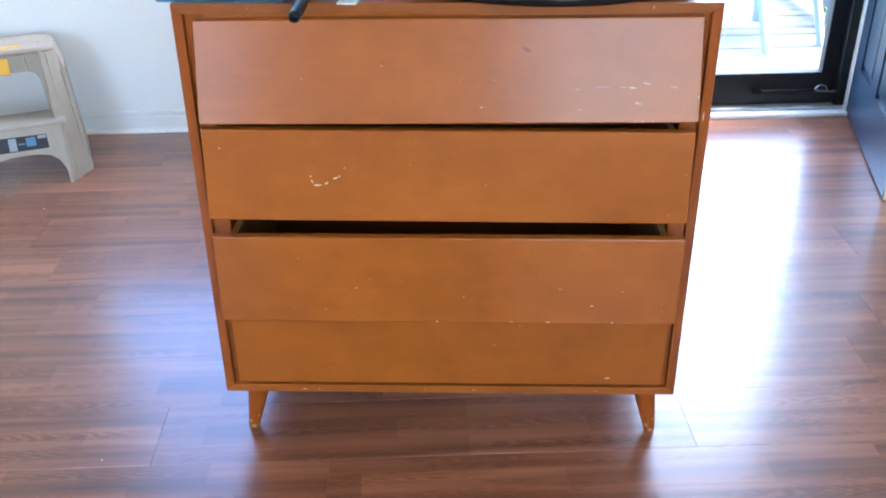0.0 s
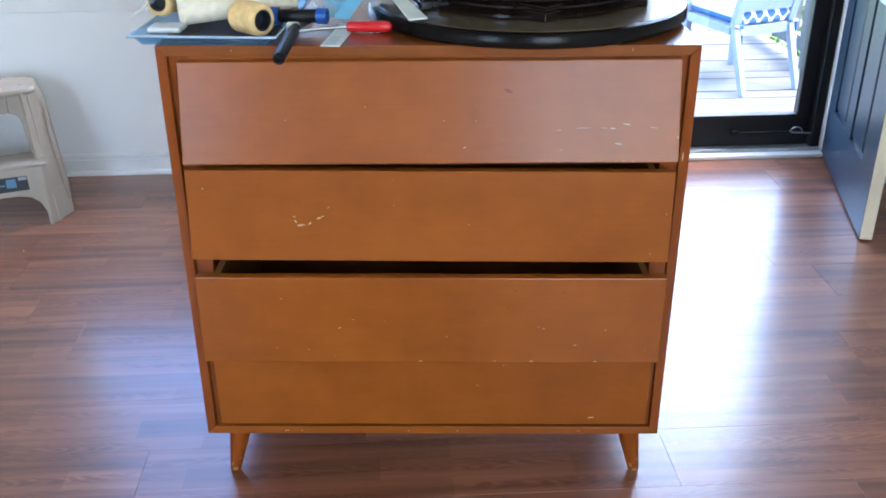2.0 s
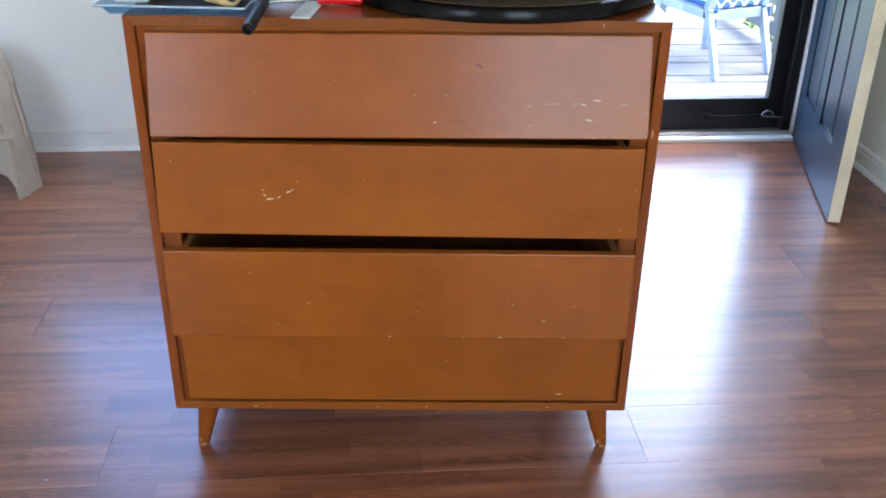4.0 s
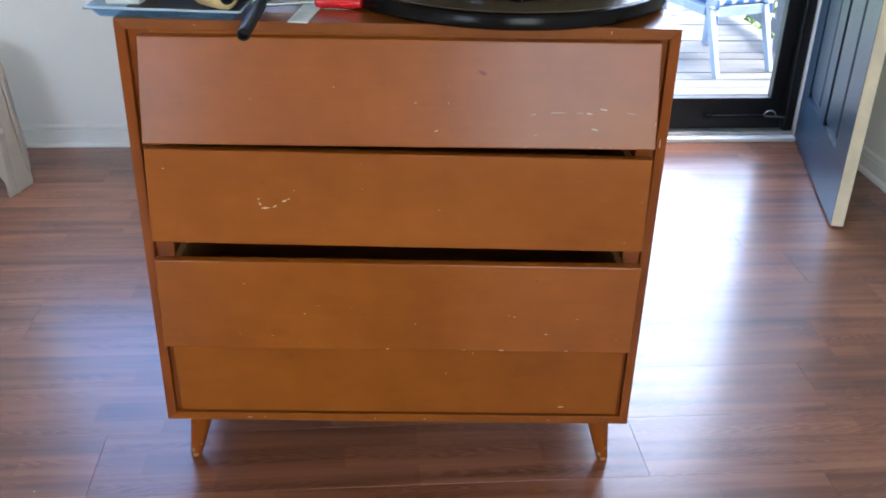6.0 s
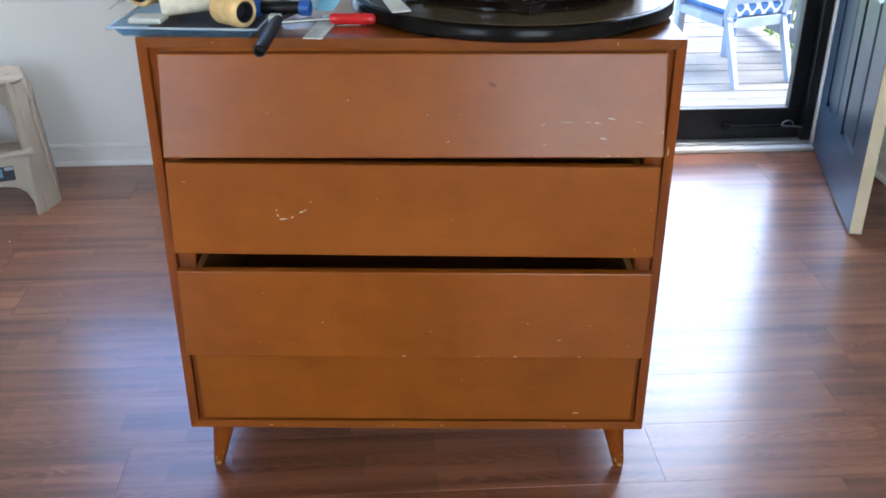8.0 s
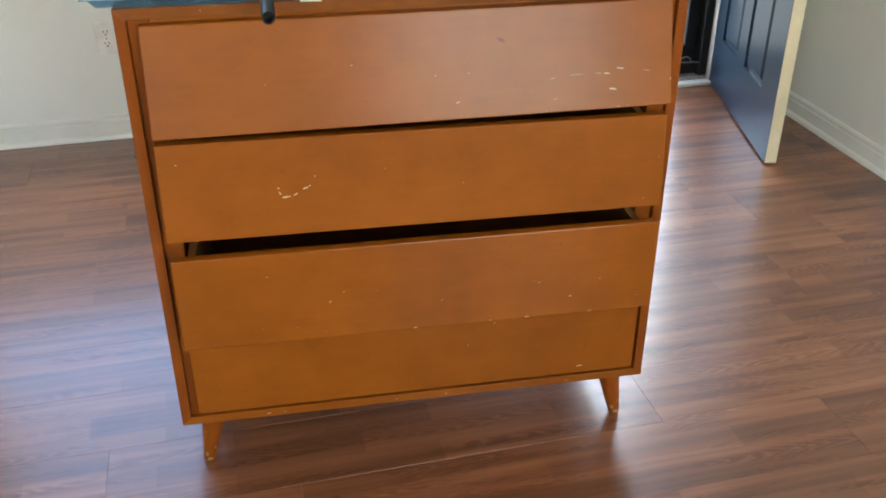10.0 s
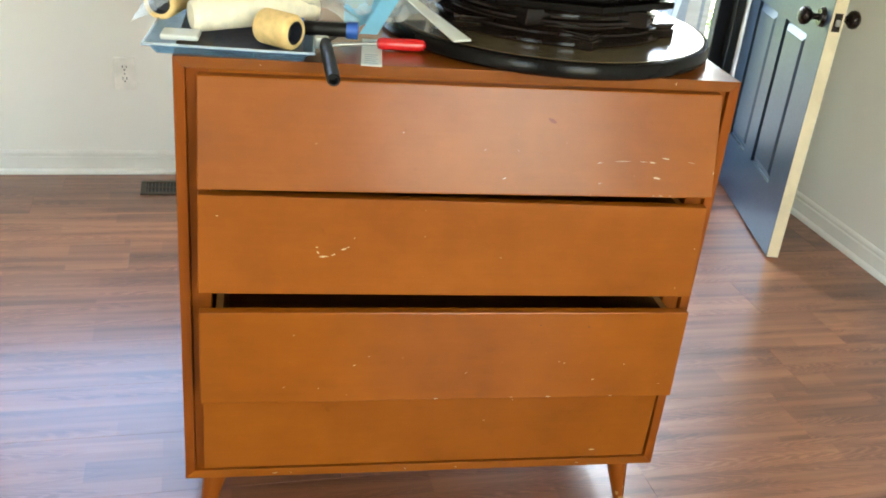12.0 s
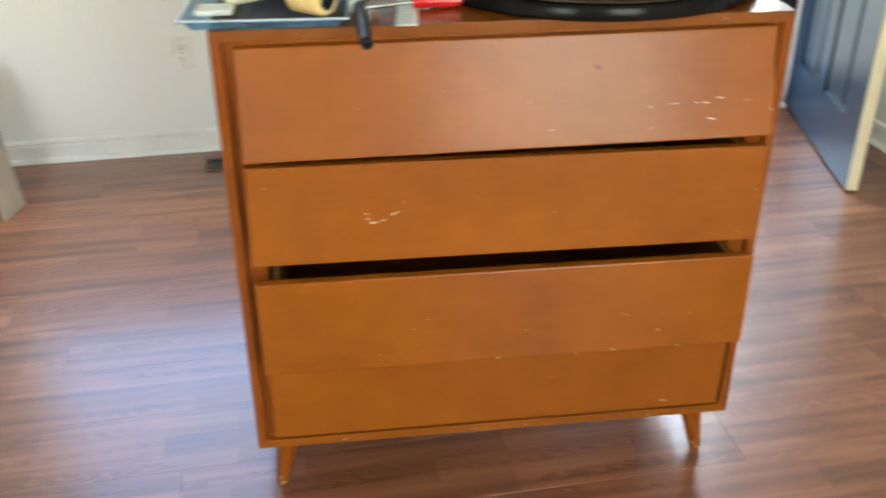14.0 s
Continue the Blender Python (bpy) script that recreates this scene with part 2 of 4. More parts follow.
BEIGE = plain("beige_plastic", (0.335, 0.280, 0.215), 0.45, vary=0.04, relief=0.2)
YELLOW = plain("yellow_plastic", (0.85, 0.46, 0.03), 0.4)
LABEL_DARK = plain("dark_label", (0.005, 0.0055, 0.008), 0.55)
LABEL_BLUE = plain("label_blue", (0.06, 0.17, 0.30), 0.3)
LABEL_PALE = plain("label_pale", (0.24, 0.27, 0.32), 0.3)
OUTLET_WHITE = plain("outlet_plastic", (0.84, 0.83, 0.80), 0.3)
SLOT = plain("dark_slot", (0.02, 0.02, 0.02), 0.6)
VENT = plain("bronze_vent", (0.085, 0.065, 0.045), 0.4, 0.5)
FOAM_YELLOW = plain("yellow_nap", (0.84, 0.58, 0.26), 0.95, vary=0.08, scale=70, relief=0.6)
FOAM_CREAM = plain("cream_nap", (0.86, 0.78, 0.62), 0.95, vary=0.06, scale=70, relief=0.6)
CORE = plain("dark_core", (0.010, 0.012, 0.020), 0.5)
BLACK_PLASTIC = plain("black_plastic", (0.005, 0.005, 0.006), 0.40)
BLACK_PLASTIC.node_tree.nodes["Principled BSDF"].inputs["Specular IOR Level"].default_value = 0.25
BLUE_PLASTIC = plain("blue_plastic", (0.02, 0.09, 0.38), 0.35)
RED_PLASTIC = plain("red_plastic", (0.62, 0.015, 0.02), 0.22)
WHITE_PLASTIC = plain("white_plastic", (0.72, 0.74, 0.70), 0.35)
NAVY = plain("navy_liner", (0.008, 0.014, 0.045), 0.5)
TRAY_BLUE = film("clear_blue_tray", (0.30, 0.54, 0.74), 0.87, 0.06)
BAG = film("clear_bag_film", (0.88, 0.89, 0.88), 0.73, 0.10)
RIM_CLEAR = film("clear_rim", (0.70, 0.80, 0.88), 0.45, 0.06)
WRAP = film("light_blue_wrap", (0.20, 0.55, 0.80), 0.30, 0.18)
CHAIR_PAINT = plain("pale_blue_grey_paint", (0.17, 0.21, 0.28), 0.5, vary=0.05)
CLOTH = lattice_cloth()
DECK = deck_wood()
GRASS = plain("lawn_soil", (0.09, 0.13, 0.045), 0.95, vary=0.3, scale=3)
DRY_LEAF = plain("dry_leaf", (0.10, 0.06, 0.035), 0.8, vary=0.3)
LEAF = plain("leaf_green", (0.13, 0.20, 0.06), 0.6, vary=0.35, scale=5)


# ---- building helpers ----
def part(name, bm, material, parent=None, label="", m=None, bevel=0.0, smooth=False):
    bmesh.ops.recalc_face_normals(bm, faces=bm.faces)
    me = bpy.data.meshes.new(name)
    bm.to_mesh(me)
    bm.free()
    me.materials.append(material)
    if smooth:
        for p in me.polygons:
            p.use_smooth = True
        me.set_sharp_from_angle(angle=radians(38))
    ob = new(name, me)
    ob.parent = parent
    if m is not None:
        ob.matrix_local = m
    if label:
        ob["label"] = label
    if bevel:
        mod = ob.modifiers.new("edge", "BEVEL")
        mod.width, mod.segments, mod.limit_method, mod.angle_limit = bevel, 2, "ANGLE", radians(40)
    return ob


def thing(name, m, label, category, group="", kind=""):
    return tagged(at_pose(new(name), m), label, category, group, kind)


def at_pose(ob, m):
    ob.matrix_world = m
    return ob


def box(bm, lo, hi):
    c = [(a + b) / 2 for a, b in zip(lo, hi)]
    s = [abs(b - a) for a, b in zip(lo, hi)]
    bmesh.ops.create_cube(bm, size=1.0, matrix=Matrix.Translation(c) @ Matrix.Diagonal((*s, 1)))
    return bm


def boxes(*pairs):
    bm = bmesh.new()
    for lo, hi in pairs:
        box(bm, lo, hi)
    return bm


def rod(bm, a, b, r0, r1=None, seg=20):
    a, b = Vector(a), Vector(b)
    d = b - a
    m = Matrix.Translation((a + b) / 2) @ d.to_track_quat("Z", "Y").to_matrix().to_4x4()
    bmesh.ops.create_cone(bm, cap_ends=True, segments=seg, radius1=r0, radius2=r0 if r1 is None else r1, depth=d.length, matrix=m)
    return bm


def pipe(bm, a, b, r_out, r_in, seg=24, soft=0.0):
    """A hollow tube with open ends."""
    a, b = Vector(a), Vector(b)
    d = b - a
    m = d.to_track_quat("Z", "Y").to_matrix().to_4x4()
    rings = []
    rim = ((a, r_in), (a, r_out * 0.94), (a + d * 0.02, r_out), (b - d * 0.02, r_out), (b, r_out * 0.94), (b, r_in))
    if soft:
        e = d.normalized() * soft
        ends = [(1 - math.cos(math.pi / 2 * k / 4), 1 - math.sin(math.pi / 2 * k / 4)) for k in range(5)]
        rim = [(a, r_in)] + [(a + e * s, r_out - soft * c) for s, c in ends] + [(b - e * s, r_out - soft * c) for s, c in ends[::-1]] + [(b, r_in)]
    for base, r in rim:
        rings.append([bm.verts.new(base + m @ Vector((r * math.cos(k * math.tau / seg), r * math.sin(k * math.tau / seg), 0))) for k in range(seg)])
    rings.append(rings[0])
    for p, q in zip(rings, rings[1:]):
        for k in range(seg):
            bm.faces.new((p[k], p[(k + 1) % seg], q[(k + 1) % seg], q[k]))
    return bm


def lathe(bm, profile, seg=64, centre=(0, 0, 0)):
    cx, cy, cz = centre
    rings = [[bm.verts.new((cx + r * math.cos(k * math.tau / seg), cy + r * math.sin(k * math.tau / seg), cz + z)) for k in range(seg)] for r, z in profile]
    for p, q in zip(rings, rings[1:]):
        for k in range(seg):
            bm.faces.new((p[k], p[(k + 1) % seg], q[(k + 1) % seg], q[k]))
    bm.faces.new(rings[0])
    bm.faces.new(rings[-1])
    return bm


def panel(bm, outline, place, off):
    """A flat outline (a, b) put in space by place(a, b), thickened by off."""
    off = Vector(off)
    front = [bm.verts.new(place(a, b)) for a, b in outline]
    back = [bm.verts.new(v.co + off) for v in front]
    bm.faces.new(front)
    bm.faces.new(back[::-1])
    n = len(front)
    for k in range(n):
        bm.faces.new((front[k], back[k], back[(k + 1) % n], front[(k + 1) % n]))
    return bm


def crumpled(bm, origin, ax, ay, nx, ny, amp, seed, lift=None):
    origin, ax, ay = Vector(origin), Vector(ax), Vector(ay)
    nrm = ax.cross(ay).normalized()
    grid = []
    for j in range(ny + 1):
        row = []
        for i in range(nx + 1):
            p = origin + ax * (i / nx) + ay * (j / ny)
            w = noise.noise(p * 17 + Vector((seed, 0, 0))) + 0.6 * noise.noise(p * 43 + Vector((0, seed, 0)))
            p = p + nrm * amp * w
            if lift:
                p.z += lift(i / nx, j / ny)
            row.append(bm.verts.new(p))
        grid.append(row)
    for j in range(ny):
        for i in range(nx):
            bm.faces.new((grid[j][i], grid[j][i + 1], grid[j + 1][i + 1], grid[j + 1][i]))
    return bm


# ---- the room: walls, ceiling, trim (u along the back wall, v towards it) ----
U0, U1, V0, V1, HIGH = -3.0, 1.78, -3.40, 1.875, 2.44
WIN = (-1.40, -0.33, 0.71, 2.0)
DOORWAY = (0.815, 1.64, -0.02, 2.06)
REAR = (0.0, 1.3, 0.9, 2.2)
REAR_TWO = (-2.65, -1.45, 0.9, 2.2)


def wall_sheet(name, a0, a1, z0, z1, hole, place, off):
    bm = bmesh.new()
    xs = sorted({a0, a1, *(hole[:2] if hole else ())})
    zs = sorted({z0, z1, *([max(z0, hole[2]), hole[3]] if hole else ())})
    verts = {(x, z): bm.verts.new(place(x, z)) for x in xs for z in zs}
    for x0, x1 in zip(xs, xs[1:]):
        for y0, y1 in zip(zs, zs[1:]):
            mx, mz = (x0 + x1) / 2, (y0 + y1) / 2
            if hole and hole[0] < mx < hole[1] and hole[2] < mz < hole[3]:
                continue
            bm.faces.new([verts[k] for k in ((x0, y0), (x1, y0), (x1, y1), (x0, y1))])
    out = bmesh.ops.extrude_face_region(bm, geom=list(bm.faces))
    bmesh.ops.translate(bm, vec=off, verts=[g for g in out["geom"] if isinstance(g, bmesh.types.BMVert)])
    return bm


def structure(name, bm, material, label, category, bevel=0.0):
    ob = part(name, bm, material, None, "", None, bevel)
    ob.matrix_world = ROOM
    return tagged(ob, label, category, kind="structure")


# the back wall in two sheets, so that each has one opening
wall_left = wall_sheet("w", U0 - 0.12, 0.2, 0, HIGH, WIN, lambda a, z: (a, V1, z), (0, 0.12, 0))
structure("wall_north", wall_left, WALL, "white painted wall with a wide low window", "wall")
wall_right = wall_sheet("w", 0.2, U1 + 0.12, 0, HIGH, DOORWAY, lambda a, z: (a, V1, z), (0, 0.12, 0))
structure("wall_north_doorway", wall_right, WALL, "white painted wall round the patio doorway", "wall")
structure("wall_east", wall_sheet("w", V0, V1, 0, HIGH, None, lambda a, z: (U1, a, z), (0.12, 0, 0)), WALL, "white painted side wall behind the open door", "wall")
structure("wall_west", wall_sheet("w", V0, V1, 0, HIGH, None, lambda a, z: (U0, a, z), (-0.12, 0, 0)), WALL, "plain white painted side wall", "wall")
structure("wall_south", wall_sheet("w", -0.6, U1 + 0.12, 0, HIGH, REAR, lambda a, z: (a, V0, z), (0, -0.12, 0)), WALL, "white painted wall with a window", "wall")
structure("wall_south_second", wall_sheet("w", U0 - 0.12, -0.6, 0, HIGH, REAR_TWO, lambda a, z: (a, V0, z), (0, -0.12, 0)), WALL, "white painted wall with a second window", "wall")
structure("ceiling", boxes(((U0 - 0.12, V0 - 0.12, HIGH), (U1 + 0.12, V1 + 0.12, HIGH + 0.1))), CEIL, "flat white painted ceiling", "ceiling")

BASE = [(0, 0), (0.026, 0), (0.026, 0.005), (0.023, 0.012), (0.017, 0.016), (0.0125, 0.017), (0.0125, 0.058), (0.009, 0.062), (0.011, 0.068), (0.011, 0.074), (0.006, 0.080), (0, 0.081)]


def baseboard(label, a0, a1, place, off):
    bm = bmesh.new()
    panel(bm, BASE, place, off)
    return structure("baseboard", bm, TRIM, label, "baseboard")


baseboard("white baseboard with a stepped top along the wall", U0, 0.70, lambda d, z: (U0, V1 - d, z), (0.70 - U0, 0, 0))
baseboard("white baseboard along the side wall, slightly scuffed", V0, V1, lambda d, z: (U1 - d, V0, z), (0, V1 - V0 - 0.02, 0))
baseboard("white baseboard along the plain side wall", V0, V1, lambda d, z: (U0 + d, V0, z), (0, V1 - V0 - 0.02, 0))

# window in the back wall
win = thing("window_1", ROOM @ pose((WIN[0] + WIN[1]) / 2, V1, WIN[2]), "white wooden window with a projecting sill", "window", kind="structure")
hw, hh = (WIN[1] - WIN[0]) / 2, WIN[3] - WIN[2]
part("window_sill", boxes(((-hw - 0.11, -0.045, -0.025), (hw + 0.11, 0.05, 0.0))), TRIM, win, bevel=0.006)
part("apron", boxes(((-hw - 0.08, -0.016, -0.095), (hw + 0.08, 0.0, -0.027))), TRIM, win, bevel=0.004)
for x0, x1 in ((-hw - 0.08, -hw), (hw, hw + 0.08)):
    part("casing", boxes(((x0, -0.018, 0.0), (x1, 0.0, hh + 0.08))), TRIM, win, bevel=0.004)
part("casing", boxes(((-hw, -0.018, hh), (hw, 0.0, hh + 0.08))), TRIM, win, bevel=0.004)
for x0, x1 in ((-hw, hw),):
    fr = part("window_frame", boxes(((x0, 0.06, 0.0), (x1, 0.10, 0.045)), ((x0, 0.06, hh - 0.045), (x1, 0.10, hh)), ((x0, 0.06, 0.045), (x0 + 0.04, 0.10, hh - 0.045)),
                                    ((x1 - 0.04, 0.06, 0.045), (x1, 0.10, hh - 0.045)), ((x0 + 0.04, 0.062, hh / 2 - 0.02), (x1 - 0.04, 0.098, hh / 2 + 0.02))), TRIM, win, bevel=0.003)
    # made-up tint dims the sky that the floor mirrors
    gl = part("pane", boxes(((x0 + 0.04, 0.078, 0.045), (x1 - 0.04, 0.082, hh - 0.045))), DIM_GLASS, fr)
    gl.visible_shadow = False

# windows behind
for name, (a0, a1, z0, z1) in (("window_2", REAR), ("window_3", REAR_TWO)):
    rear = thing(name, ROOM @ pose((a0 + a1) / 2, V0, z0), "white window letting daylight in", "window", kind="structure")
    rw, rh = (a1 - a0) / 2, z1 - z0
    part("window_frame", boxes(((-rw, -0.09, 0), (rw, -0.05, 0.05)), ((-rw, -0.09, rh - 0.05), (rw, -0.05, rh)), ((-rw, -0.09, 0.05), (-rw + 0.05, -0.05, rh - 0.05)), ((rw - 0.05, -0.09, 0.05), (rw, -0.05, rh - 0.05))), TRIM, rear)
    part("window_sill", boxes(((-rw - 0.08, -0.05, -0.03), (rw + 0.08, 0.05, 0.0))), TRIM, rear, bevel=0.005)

# doorway lining and threshold
frame_1 = thing("door_frame", ROOM @ pose(0, 0, 0), "white painted lining of the patio doorway", "door frame", kind="structure")
part("jamb", boxes(((DOORWAY[1] - 0.005, V1 - 0.006, 0.03), (DOORWAY[1] + 0.001, V1 + 0.118, DOORWAY[3]))), TRIM, frame_1, bevel=0.002)
part("jamb", boxes(((DOORWAY[0] - 0.001, V1 - 0.006, 0.03), (DOORWAY[0] + 0.02, V1 + 0.118, DOORWAY[3]))), TRIM, frame_1, bevel=0.002)
part("head", boxes(((DOORWAY[0] + 0.02, V1 - 0.006, DOORWAY[3] - 0.02), (DOORWAY[1] - 0.005, V1 + 0.118, DOORWAY[3] + 0.001))), TRIM, frame_1, bevel=0.002)
part("casing", boxes(((DOORWAY[0] - 0.07, V1 - 0.016, 0.0), (DOORWAY[0] - 0.002, V1 - 0.001, DOORWAY[3] + 0.07))), TRIM, frame_1, bevel=0.004)
part("casing", boxes(((DOORWAY[0] - 0.002, V1 - 0.016, DOORWAY[3]), (DOORWAY[1] + 0.08, V1 - 0.001, DOORWAY[3] + 0.07))), TRIM, frame_1, bevel=0.004)
sill_1 = thing("threshold", ROOM @ pose(0, 0, 0), "white and aluminium threshold at the patio doorway", "threshold", kind="structure")
part("lip", boxes(((DOORWAY[0], V1 - 0.035, 0.0), (DOORWAY[1] - 0.006, V1 + 0.004, 0.018))), TRIM, sill_1, bevel=0.005)
part("plate", boxes(((DOORWAY[0], V1 + 0.012, 0.0), (DOORWAY[1] - 0.006, V1 + 0.118, 0.027))), ALU, sill_1, bevel=0.004)
part("groove", boxes(((DOORWAY[0], V1 + 0.004, 0.0), (DOORWAY[1] - 0.006, V1 + 0.012, 0.008))), SLOT, sill_1)


# black glazed outer door
storm = thing("storm_door", ROOM @ pose(0, V1 + 0.036, 0), "black framed glass storm door, closed", "door", kind="structure")
L, R = DOORWAY[0] + 0.02, DOORWAY[1] - 0.005
part("bottom_rail", boxes(((L + 0.04, 0.012, 0.028), (R - 0.04, 0.045, 0.146))), BLACK_FRAME, storm, bevel=0.004)
part("glazing_bead", boxes(((L + 0.108, 0.004, 0.146), (R - 0.10, 0.040, 0.157))), BLACK_FRAME, storm, bevel=0.002)
part("top_rail", boxes(((L + 0.04, 0.012, 1.92), (R - 0.04, 0.045, 2.02))), BLACK_FRAME, storm, bevel=0.004)
for x0, x1 in ((L + 0.04, L + 0.104), (R - 0.098, R - 0.04)):
    part("stile", boxes(((x0, 0.010, 0.146), (x1, 0.047, 1.92))), BLACK_FRAME, storm, bevel=0.004)
for x0, x1 in ((L, L + 0.038), (R - 0.038, R)):
    part("frame_bar", boxes(((x0, -0.018, 0.027), (x1, 0.05, 2.03))), BLACK_FRAME, storm, bevel=0.004)
pane = part("pane", boxes(((L + 0.104, 0.026, 0.157), (R - 0.098, 0.030, 1.40))), GLASS, storm)
pane.visible_shadow = False
# unseen rail and darker upper pane, added to dim the doorway's glow
part("middle_rail", boxes(((L + 0.104, 0.012, 1.40), (R - 0.098, 0.045, 1.425))), BLACK_FRAME, storm, bevel=0.003)
upper = part("upper_pane", boxes(((L + 0.104, 0.026, 1.425), (R - 0.098, 0.030, 1.92))), DIM_GLASS, storm)
upper.visible_shadow = False
closer = rod(bmesh.new(), (1.305, -0.008, 0.086), (1.515, -0.008, 0.086), 0.007)
closer = part("closer", closer, BLACK_PLASTIC, storm, "black door closer tube", smooth=True)
part("rod", rod(bmesh.new(), (1.515, -0.008, 0.086), (1.597, -0.010, 0.082), 0.0035), STEEL, closer, smooth=True)
part("bracket", boxes(((1.275, -0.012, 0.076), (1.305, 0.011, 0.097))), BLACK_PLASTIC, closer, bevel=0.002)
hook = bmesh.new()
for k in range(10):
    a0, a1 = math.pi * k / 10, math.pi * (k + 1) / 10
    rod(hook, (1.535 + 0.024 * math.cos(a0), -0.014, 0.090 + 0.02 * math.sin(a0)), (1.535 + 0.024 * math.cos(a1), -0.014, 0.090 + 0.02 * math.sin(a1)), 0.0025, seg=8)
part("stop_loop", hook, STEEL, closer, "bent wire stop", smooth=True)


# ---- the blue panelled door, swung open into the room ----
def panel_door():
    hinge, free = Vector((1.509, 2.0)), Vector((1.3535, 1.190))
    ang = math.degrees(math.atan2(free.y - hinge.y, free.x - hinge.x))
    d = thing("panel_door", pose(hinge.x, hinge.y, 0.008, 0, 0, ang), "slate blue panelled door standing open, cream edge, dark knob", "door")
    wide, tall = 0.825, 2.03
    part("slab", boxes(((0.0, 0.0122, 0), (wide - 0.003, 0.033, tall))), DOOR_BLUE, d)
    part("door_edge", boxes(((wide - 0.003, 0.001, 0.0), (wide, 0.039, tall))), DOOR_EDGE, d, "cream painted door edge, scuffed at the foot", bevel=0.0008)
    part("back_face", boxes(((0.0, 0.033, 0), (wide - 0.003, 0.039, tall))), DOOR_EDGE, d)
    xs = [0.0, 0.128, 0.345, 0.439, 0.662, wide - 0.003]
    zs = [0.0, 0.203, 0.722, 0.89, 1.50, 1.62, 1.90, tall]
    for k in (0, 2, 4):
        part("stile", boxes(((xs[k], 0.0, 0), (xs[k + 1], 0.0120, tall))), DOOR_BLUE, d)
    for k in (0, 2, 4, 6):
        for x0, x1 in ((xs[1], xs[2]), (xs[3], xs[4])):
            part("rail", boxes(((x0, 0.0, zs[k]), (x1, 0.0120, zs[k + 1]))), DOOR_BLUE, d)
    for k in (1, 3, 5):
        for x0, x1 in ((xs[1], xs[2]), (xs[3], xs[4])):
            bm = bmesh.new()
            g, s = 0.007, 0.030
            outer = [bm.verts.new((x, 0.0121, z)) for x, z in ((x0 + g, zs[k] + g), (x1 - g, zs[k] + g), (x1 - g, zs[k + 1] - g), (x0 + g, zs[k + 1] - g))]
            inner = [bm.verts.new((x, 0.0005, z)) for x, z in ((x0 + s, zs[k] + s), (x1 - s, zs[k] + s), (x1 - s, zs[k + 1] - s), (x0 + s, zs[k + 1] - s))]
            bm.faces.new(inner)
            for q in range(4):
                bm.faces.new((outer[q], outer[(q + 1) % 4], inner[(q + 1) % 4], inner[q]))
            bm.faces.new(outer[::-1])
            part("raised_panel", bm, DOOR_BLUE, d)
    kx, kz = wide - 0.072, 0.797
    for side, y0 in ((-1, 0.0), (1, 0.039)):
        rose = part("rose", rod(bmesh.new(), (kx, y0, kz), (kx, y0 + side * 0.012, kz), 0.032, 0.027, 28), BRONZE, d, smooth=True)
        bm = bmesh.new()
        lathe(bm, [(0.010, 0.0), (0.010, 0.022), (0.016, 0.028), (0.026, 0.036), (0.029, 0.046), (0.027, 0.056), (0.018, 0.064), (0.004, 0.066)], 28)
        bmesh.ops.transform(bm, matrix=Matrix.Translation((kx, y0 + side * 0.010, kz)) @ Matrix.Rotation(radians(90 if side < 0 else -90), 4, "X"), verts=bm.verts)
        part("knob", bm, BRONZE, rose, "round dark bronze knob", smooth=True)
    latch = part("latch_plate", boxes(((wide, 0.008, kz - 0.028), (wide + 0.002, 0.032, kz + 0.028))), BRONZE, d, bevel=0.0006)
    part("latch_bolt", boxes(((wide + 0.002, 0.013, kz - 0.010), (wide + 0.011, 0.027, kz + 0.010))), STEEL, latch, bevel=0.002)
    for z in (0.22, 1.02, 1.82):
        part("hinge", rod(bmesh.new(), (-0.004, 0.044, z - 0.045), (-0.004, 0.044, z + 0.045), 0.006), BRONZE, d, smooth=True)


panel_door()


# ---- wall outlet and floor register ----
def outlet():
    o = thing("wall_outlet", ROOM @ pose(-0.662, V1 - 0.001, 0.36), "white double wall outlet with a plastic plate", "outlet")
    part("plate", boxes(((-0.035, -0.006, -0.057), (0.035, 0.0, 0.057))), OUTLET_WHITE, o, bevel=0.003)
    for z in (-0.020, 0.020):
        bm = bmesh.new()
        panel(bm, [(0.017 * math.cos(a) * 1.0, max(-0.0125, min(0.0125, 0.017 * math.sin(a)))) for a in [k * math.tau / 24 for k in range(24)]], lambda a, b: (a, -0.0078, z + b), (0, 0.0018, 0))
        rec = part("receptacle", bm, OUTLET_WHITE, o)
        part("slot", boxes(((-0.0075, -0.0084, z + 0.0005), (-0.0050, -0.0078, z + 0.0085))), SLOT, rec)
        part("slot", boxes(((0.0050, -0.0084, z + 0.0005), (0.0075, -0.0078, z + 0.0085))), SLOT, rec)
        part("slot", rod(bmesh.new(), (0, -0.0084, z - 0.006), (0, -0.0078, z - 0.006), 0.0028, seg=12), SLOT, rec)
    part("screw", rod(bmesh.new(), (0, -0.0072, 0), (0, -0.0058, 0), 0.003, seg=12), STEEL, o)


outlet()


